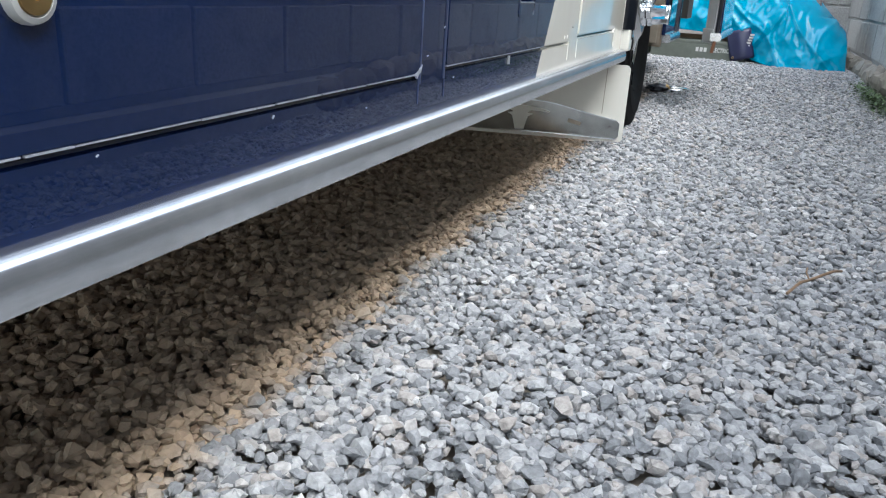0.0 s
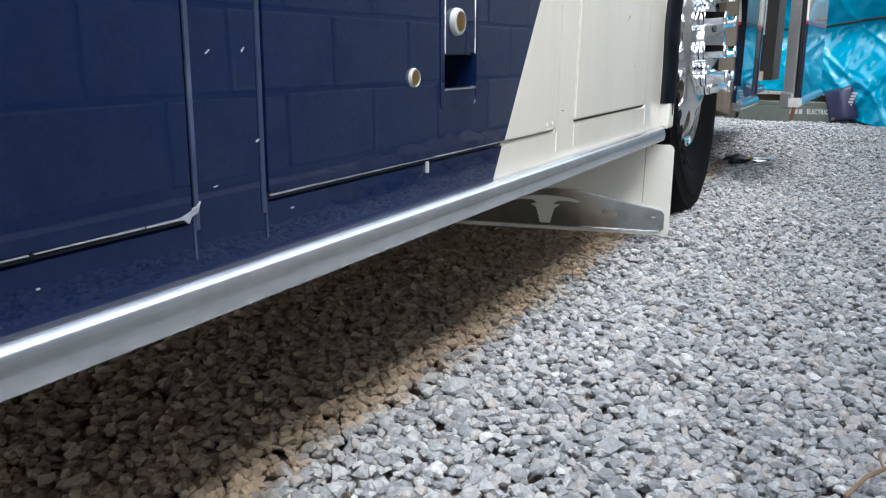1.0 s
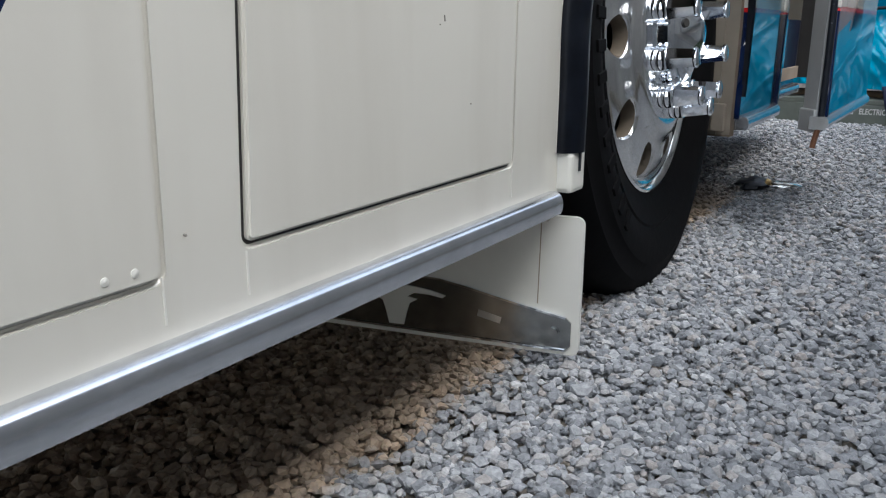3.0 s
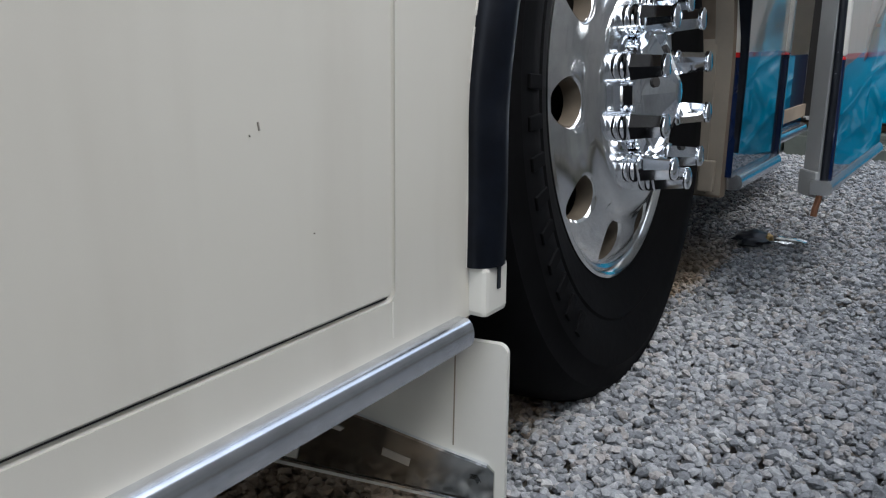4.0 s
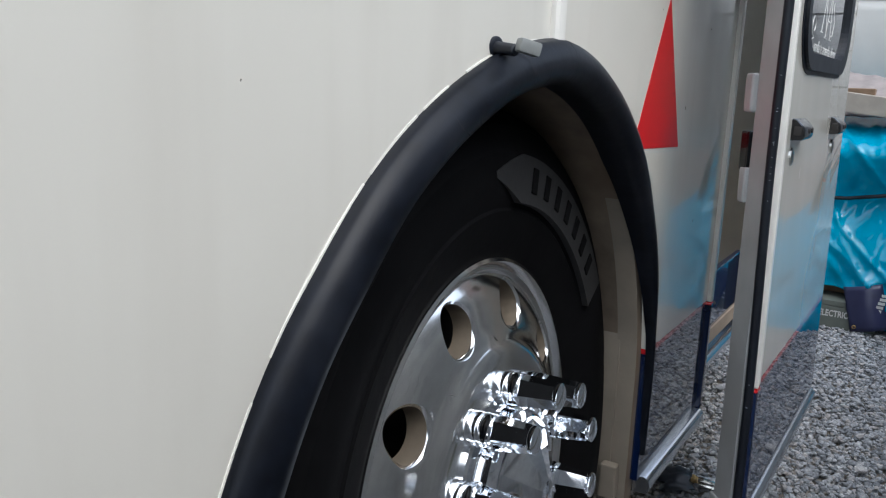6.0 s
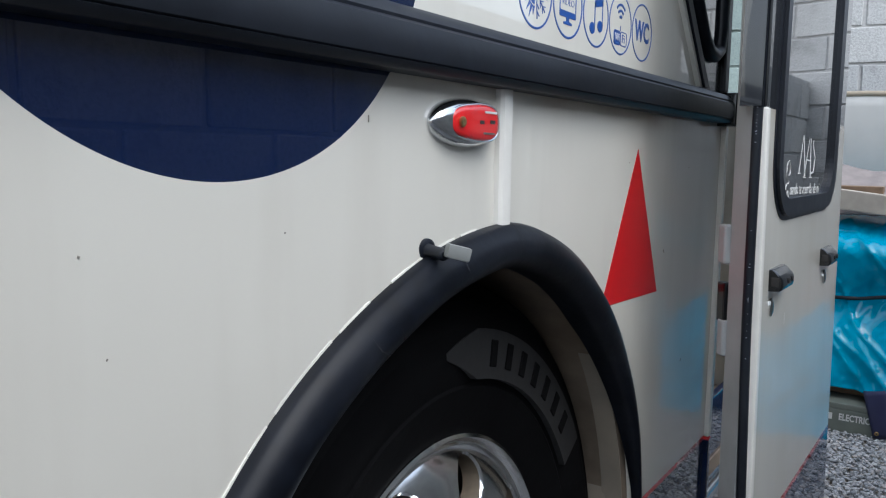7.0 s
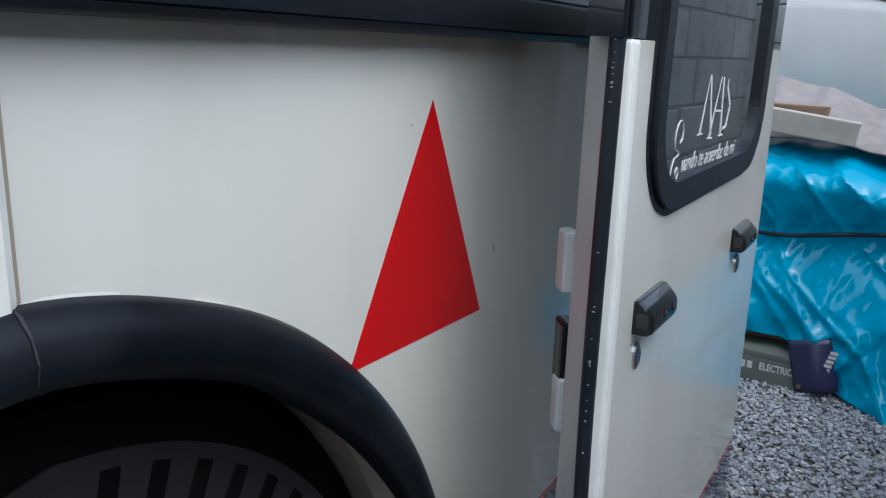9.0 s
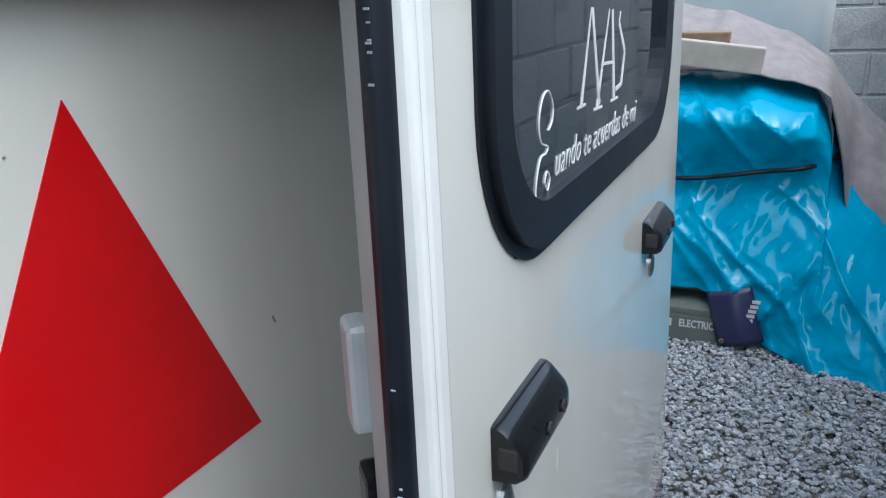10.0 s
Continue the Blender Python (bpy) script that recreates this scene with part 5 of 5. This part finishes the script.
def tarp_mesh():
    """A plastic sheet wrapped round a stack, nipped in by a cord, its foot trailing onto the gravel."""
    b_ = bmesh.new()
    nu, nv = 210, 130
    grid = []
    for i in range(nu + 1):
        u = i / nu
        y = 0.50 - 1.32 * u
        col = []
        for j in range(nv + 1):
            v = j / nv
            foot = float(np.interp(y, (-0.82, -0.62, -0.42, -0.30, -0.22, -0.1, 0.5), (-0.005, -0.005, 0.0, 0.03, 0.16, 0.165, 0.20)))
            top = float(np.interp(y, (-0.82, -0.70, -0.62, -0.56, -0.50, -0.44, -0.40, -0.2, 0.5), (0.22, 0.34, 0.42, 0.50, 0.60, 0.74, 0.80, 0.85, 0.88)))
            z = foot + (top - foot) * v
            cord = 0.525
            bulge = 0.09 * (1 - math.exp(-((z - cord) / 0.16) ** 2))
            x_ = 2.56 - bulge
            # trailing foot on the right
            if y < -0.25:
                x_ -= 0.22 * min(1, (-0.25 - y) / 0.4) * max(0, 1 - z / 0.45) ** 1.2
            # shoulder falls back at the top and at both ends
            x_ += 0.34 * max(0, (z - (top - 0.16)) / 0.16) ** 2.2 if top > 0.7 else 0.25 * v ** 3
            x_ += 0.5 * max(0, (y - 0.3) / 0.2) ** 2
            x_ += 0.30 * max(0, (-0.60 - y) / 0.22) ** 2 * (1 if z > 0.3 else 0.3)
            amp = 0.024 + 0.030 * min(1, abs(z - cord) / 0.3)
            lean = y + 0.25 * (z - cord)
            wy, wz = y + 0.07 * noise.noise(Vector((y * 4, z * 4, 7.0))), z + 0.07 * noise.noise(Vector((y * 4, z * 4, 21.0)))
            near = math.exp(-abs(z - cord) / 0.10)
            fold = crinkle(Vector((wy * 3.0 + wz * 1.6, wz * 1.2, 2.0)), 1.5) * 0.55 + crinkle(Vector((wy * 4.6 - wz * 2.6, wz * 2.0, 31.0)), 1.7) * 0.42
            fold += near * 0.45 * crinkle(Vector((lean * 9.0, z * 1.2, 5.0)), 1.5) + 0.20 * crinkle(Vector((wy * 11 + wz * 6, wz * 10 - wy * 5, 9.0)), 1.2) + 0.2 * crinkle(Vector((y * 8 + z * 2.5, z * 3.0, 13.0)), 1.1) + 0.06 * crinkle(Vector((y * 24, z * 21 + y * 9, 3.0)), 1.2)
            # taut pulls that run slanting towards the cord
            pull = max(0.0, crinkle(Vector((wy * 2.6 + z * 2.2, z * 0.7 - y * 0.5, 41.0)), 1.6)) ** 4 + 0.8 * max(0.0, crinkle(Vector((wy * 3.2 - z * 2.4, z * 0.8, 57.0)), 1.5)) ** 5
            x_ -= amp * (0.72 * fold - 0.3 + 0.55 * pull)
            col.append(b_.verts.new((x_, y, z)))
        grid.append(col)
    for i in range(nu):
        for j in range(nv):
            b_.faces.new((grid[i][j], grid[i + 1][j], grid[i + 1][j + 1], grid[i][j + 1]))
    # lid over the stack
    for i in range(nu):
        a, b = grid[i][nv], grid[i + 1][nv]
        c = b_.verts.new((3.2, b.co.y, b.co.z - 0.01))
        d = b_.verts.new((3.2, a.co.y, a.co.z - 0.01))
        b_.faces.new((a, b, c, d))
    bmesh.ops.remove_doubles(b_, verts=b_.verts, dist=1e-5)
    bmesh.ops.recalc_face_normals(b_, faces=b_.faces[:])
    return b_


tarp = thing("tarpaulin", "bright cyan glossy plastic tarpaulin tied over a stack", "tarpaulin")
sheet = part("sheet", tarp_mesh(), TARP, tarp, "crumpled cyan plastic sheet", 60)
sol = sheet.modifiers.new("thickness", "SOLIDIFY")
sol.thickness = 0.003
bm = bmesh.new()
tube(bm, [(2.512 + 0.004 * math.sin(y * 40) + (0.11 * max(0, (-0.36 - y) / 0.1) ** 2), y, 0.522 + 0.16 * max(0, -0.1 - y) - 0.008 * math.sin(y * 6)) for y in np.linspace(0.45, -0.52, 46)], 0.0075, 8)
part("cord", bm, RUBBER, tarp, "black cord round the sheet", 50)

# stack under the sheet
CY0, CY1, CZ = -0.060, -0.172, 0.068
bm = bmesh.new()
for z in (0.20, 0.42, 0.62):
    box(bm, (2.72, -0.40, z), (3.15, 0.9, z + 0.17), 0.01)
tagged(mesh_object("stacked_boxes", bm, DARK), "dark boxes stacked under the tarpaulin", "boxes")
for k, (y0, y1, x_) in enumerate(((-0.27, 0.30, 2.40), (0.32, 0.95, 2.46))):
    crate = thing("crate", "grey-green flat wooden crate lying on the gravel", "crate", "flat crates under the stack", at=(x_ + 0.3, (y0 + y1) / 2, 0))
    cb = one_box((-0.3, y0 - (y0 + y1) / 2, 0.0), (0.3, y1 - (y0 + y1) / 2, 0.1), 0.006)
    part("body", cb, CRATE, crate)
    part("lid", one_box((-0.3, y0 - (y0 + y1) / 2 + 0.01, 0.1), (0.3, y1 - (y0 + y1) / 2 - 0.01, 0.122), 0.003), CRATE, crate)
    for q in range(3):
        yy = CY0 + 0.022 + q * 0.024 - (y0 + y1) / 2
        part("printed_bar", one_box((-0.3025, yy, CZ - 0.0125), (-0.2995, yy + 0.017, CZ + 0.0125)), WHITE, crate, "pale printed bar")
    bm = bmesh.new()
    letters(bm, "ELECTRIC", 0.036, Matrix.Translation((-0.301, (CY0 + CY1) / 2 - (y0 + y1) / 2, CZ)) @ Matrix.Rotation(radians(-90), 4, "Z"), 0.001, (CY0 - CY1) / 0.160, bold=0.0008)
    part("printed_word", bm, WHITE, crate, "pale printed word")
bm = bmesh.new()
box(bm, (2.56, -0.34, 0.123), (2.66, 0.8, 0.148), 0.004)
tagged(mesh_object("plank", bm, BROWN_WOOD), "brown wooden plank on the crates", "plank")
bm = bmesh.new()
box(bm, (2.70, 0.30, 0.122), (2.80, 0.38, 1.1), 0.006)
box(bm, (2.70, 0.62, 0.122), (2.80, 0.70, 1.0), 0.006)
tagged(mesh_object("wooden_post", bm, BROWN_WOOD), "weathered brown posts standing behind the crates", "post")

# banner scrap hanging out from under the sheet
bm = bmesh.new()
nu, nv = 10, 10
g = [[bm.verts.new(Vector((2.385 - 0.02 * math.sin(3 * i / nu) + 0.03 * (j / nv) ** 2, -0.137 - 0.135 * i / nu - 0.05 * (1 - j / nv), 0.012 + 0.17 * j / nv + 0.035 * i / nu))) for j in range(nv + 1)] for i in range(nu + 1)]
for i in range(nu):
    for j in range(nv):
        bm.faces.new((g[i][j], g[i + 1][j], g[i + 1][j + 1], g[i][j + 1]))
banner = thing("banner_scrap", "navy vinyl banner scrap with a brass eyelet", "banner")
sc = part("scrap", bm, FLAG, banner, "", 60)
sc.modifiers.new("thickness", "SOLIDIFY").thickness = 0.003
bm = bmesh.new()
for k in range(7):
    box(bm, (2.378, -0.274 - 0.0125 * k * 0.35 + 0.0, 0.075 + 0.016 * k), (2.3805, -0.250 - 0.0125 * k * 0.35, 0.086 + 0.016 * k))
part("printed_bar", bm, WHITE, banner)
bm = bmesh.new()
lathe(bm, [(0.004, 0), (0.008, 0.001), (0.008, 0.003), (0.004, 0.004)], 16, Matrix.Translation((2.377, -0.197, 0.035)) @ Matrix.Rotation(radians(-90), 4, "Y"), True)
part("eyelet", bm, GOLD, banner)

# timber, canvas and the white shell on top
timber = bmesh.new()
box(timber, (0, 0, 0), (0.07, 0.5, 0.078), 0.004, 2, Matrix.Translation((2.515, -0.235, 0.848)) @ Matrix.Rotation(radians(6.5), 4, "X"))
tagged(mesh_object("timber", timber, TIMBER), "pale squared timber lying on the stack", "timber")
bm = bmesh.new()
box(bm, (2.66, -0.13, 0.925), (2.74, 0.5, 0.965), 0.004)
tagged(mesh_object("timber", bm, BROWN_WOOD), "short darker timber on the stack", "timber")


def canvas_mesh():
    b_ = bmesh.new()
    nu, nv = 90, 50
    g_ = []
    for i in range(nu + 1):
        y = 0.55 - 1.20 * i / nu
        top = float(np.interp(y, (-0.65, -0.52, -0.44, -0.30, -0.1, 0.1, 0.55), (0.62, 0.74, 0.86, 0.95, 1.02, 1.05, 1.05)))
        low = float(np.interp(y, (-0.65, -0.57, -0.53, -0.50, -0.46, -0.44, -0.40, -0.2, 0.55), (0.36, 0.34, 0.36, 0.55, 0.70, 0.77, 0.80, 0.845, 0.86)))
        col = []
        for j in range(nv + 1):
            v = j / nv
            z = low + (top - low) * v
            x_ = 2.60 + 0.34 * v ** 1.3 + 0.07 * max(0, (-0.42 - y) / 0.2)
            f_ = crinkle(Vector((y * 5, z * 2.5, 1.0)), 1.5) * 0.022 + crinkle(Vector((y * 14, z * 8, 4.0)), 1.2) * 0.008
            col.append(b_.verts.new((x_ - f_, y, z + 0.4 * f_)))
        g_.append(col)
    for i in range(nu):
        for j in range(nv):
            b_.faces.new((g_[i][j], g_[i + 1][j], g_[i + 1][j + 1], g_[i][j + 1]))
    return b_


canvas = tagged(mesh_object("canvas_cover", canvas_mesh(), CLOTH, 60), "greyish pink canvas draped over the stack", "canvas")
canvas.modifiers.new("thickness", "SOLIDIFY").thickness = 0.006

shell = thing("fibreglass_shell", "white fibreglass shell with a tan rim leaning behind the stack", "shell")
bm = bmesh.new()
prof = [(y, float(np.interp(y, (-0.44, -0.43, -0.38, -0.22, 0.0, 0.9), (1.10, 1.20, 1.29, 1.36, 1.37, 1.37)))) for y in np.linspace(-0.44, 0.9, 40)]
rows = []
for y, zt in prof:
    bend = 0.10 * max(0, (-0.25 - y) / 0.25) ** 2
    rows.append([bm.verts.new((3.12 + bend + 0.12 * (1 - (z - 0.6) / (zt - 0.6)) ** 2, y, z)) for z in np.linspace(0.6, zt, 14)])
for a, b in zip(rows, rows[1:]):
    for k in range(13):
        bm.faces.new((a[k], b[k], b[k + 1], a[k + 1]))
sh = part("panel", bm, FIBRE, shell, "white curved panel", 60)
sh.modifiers.new("thickness", "SOLIDIFY").thickness = 0.012
bm = bmesh.new()
tube(bm, [(3.115 + 0.10 * max(0, (-0.25 - y) / 0.25) ** 2, y, zt) for y, zt in prof], 0.014, 10)
part("rim", bm, TAN, shell, "tan rolled rim", 60)

# the whole pile stands a little up the yard's slope
PILE = {"tarpaulin", "stacked_boxes", "crate", "plank", "wooden_post", "banner_scrap", "timber", "canvas_cover", "fibreglass_shell"}
for ob in list(scene.collection.all_objects):
    if ob.parent is None and ob.name.split(".")[0] in PILE:
        ob.location += Vector((0.13, 0, 0.033))

# ---------- small things on the gravel ----------
litter = thing("litter", "black rag with a crumpled foil wrapper on the gravel", "litter", at=(0.95, 0.03, 0))
bm = bmesh.new()
bmesh.ops.create_icosphere(bm, subdivisions=3, radius=1)
for v in bm.verts:
    v.co *= 1 + 0.5 * noise.noise(v.co * 1.8)
    v.co = Vector((v.co.x * 0.06, v.co.y * 0.045 + 0.03, max(0.0, v.co.z * 0.018 + 0.012)))
part("rag", bm, RUBBER, litter, "black rag", 60)
bm = bmesh.new()
bmesh.ops.create_icosphere(bm, subdivisions=2, radius=1)
for v in bm.verts:
    v.co *= 1 + 0.6 * noise.noise(v.co * 2.6 + Vector((4, 0, 0)))
    v.co = Vector((v.co.x * 0.022 + 0.03, v.co.y * 0.055 - 0.055, v.co.z * 0.008 + 0.014))
part("wrapper", bm, FOIL, litter, "silver foil wrapper")
bm = bmesh.new()
bmesh.ops.create_icosphere(bm, subdivisions=1, radius=0.013)
bmesh.ops.transform(bm, matrix=Matrix.Translation((0.02, -0.008, 0.016)), verts=bm.verts)
part("clip", bm, GOLD, litter, "brass coloured clip")
bm = bmesh.new()
tube(bm, [(-1.565, -0.423, 0.008), (-1.53, -0.44, 0.016), (-1.50, -0.455, 0.013), (-1.45, -0.49, 0.017), (-1.425, -0.505, 0.012)], 0.0022, 6)
tube(bm, [(-1.50, -0.455, 0.013), (-1.485, -0.45, 0.02), (-1.47, -0.452, 0.022)], 0.0014, 5)
tagged(mesh_object("twig", bm, BROWN_WOOD), "thin dry brown twig on the gravel", "twig")

# weeds along the footing
bm = bmesh.new()
rg = random.Random(3)
for k in range(900):
    x, y = rg.gauss(1.15, 0.35), -0.86 + abs(rg.gauss(0, 0.035))
    h, a, l = rg.uniform(0.005, 0.055), rg.uniform(0, 6.28), rg.uniform(0.01, 0.024)
    w = l * 0.32
    d, s = Vector((math.cos(a), math.sin(a), rg.uniform(0.2, 0.9))).normalized(), Vector((-math.sin(a), math.cos(a), 0))
    p = Vector((x, y, h))
    q = [p, p + d * l * 0.5 + s * w, p + d * l + Vector((0, 0, -0.003)), p + d * l * 0.5 - s * w]
    bm.faces.new([bm.verts.new(c) for c in q])
tagged(mesh_object("weeds", bm, LEAF), "low green weeds at the foot of the wall", "weeds", kind="stuff")
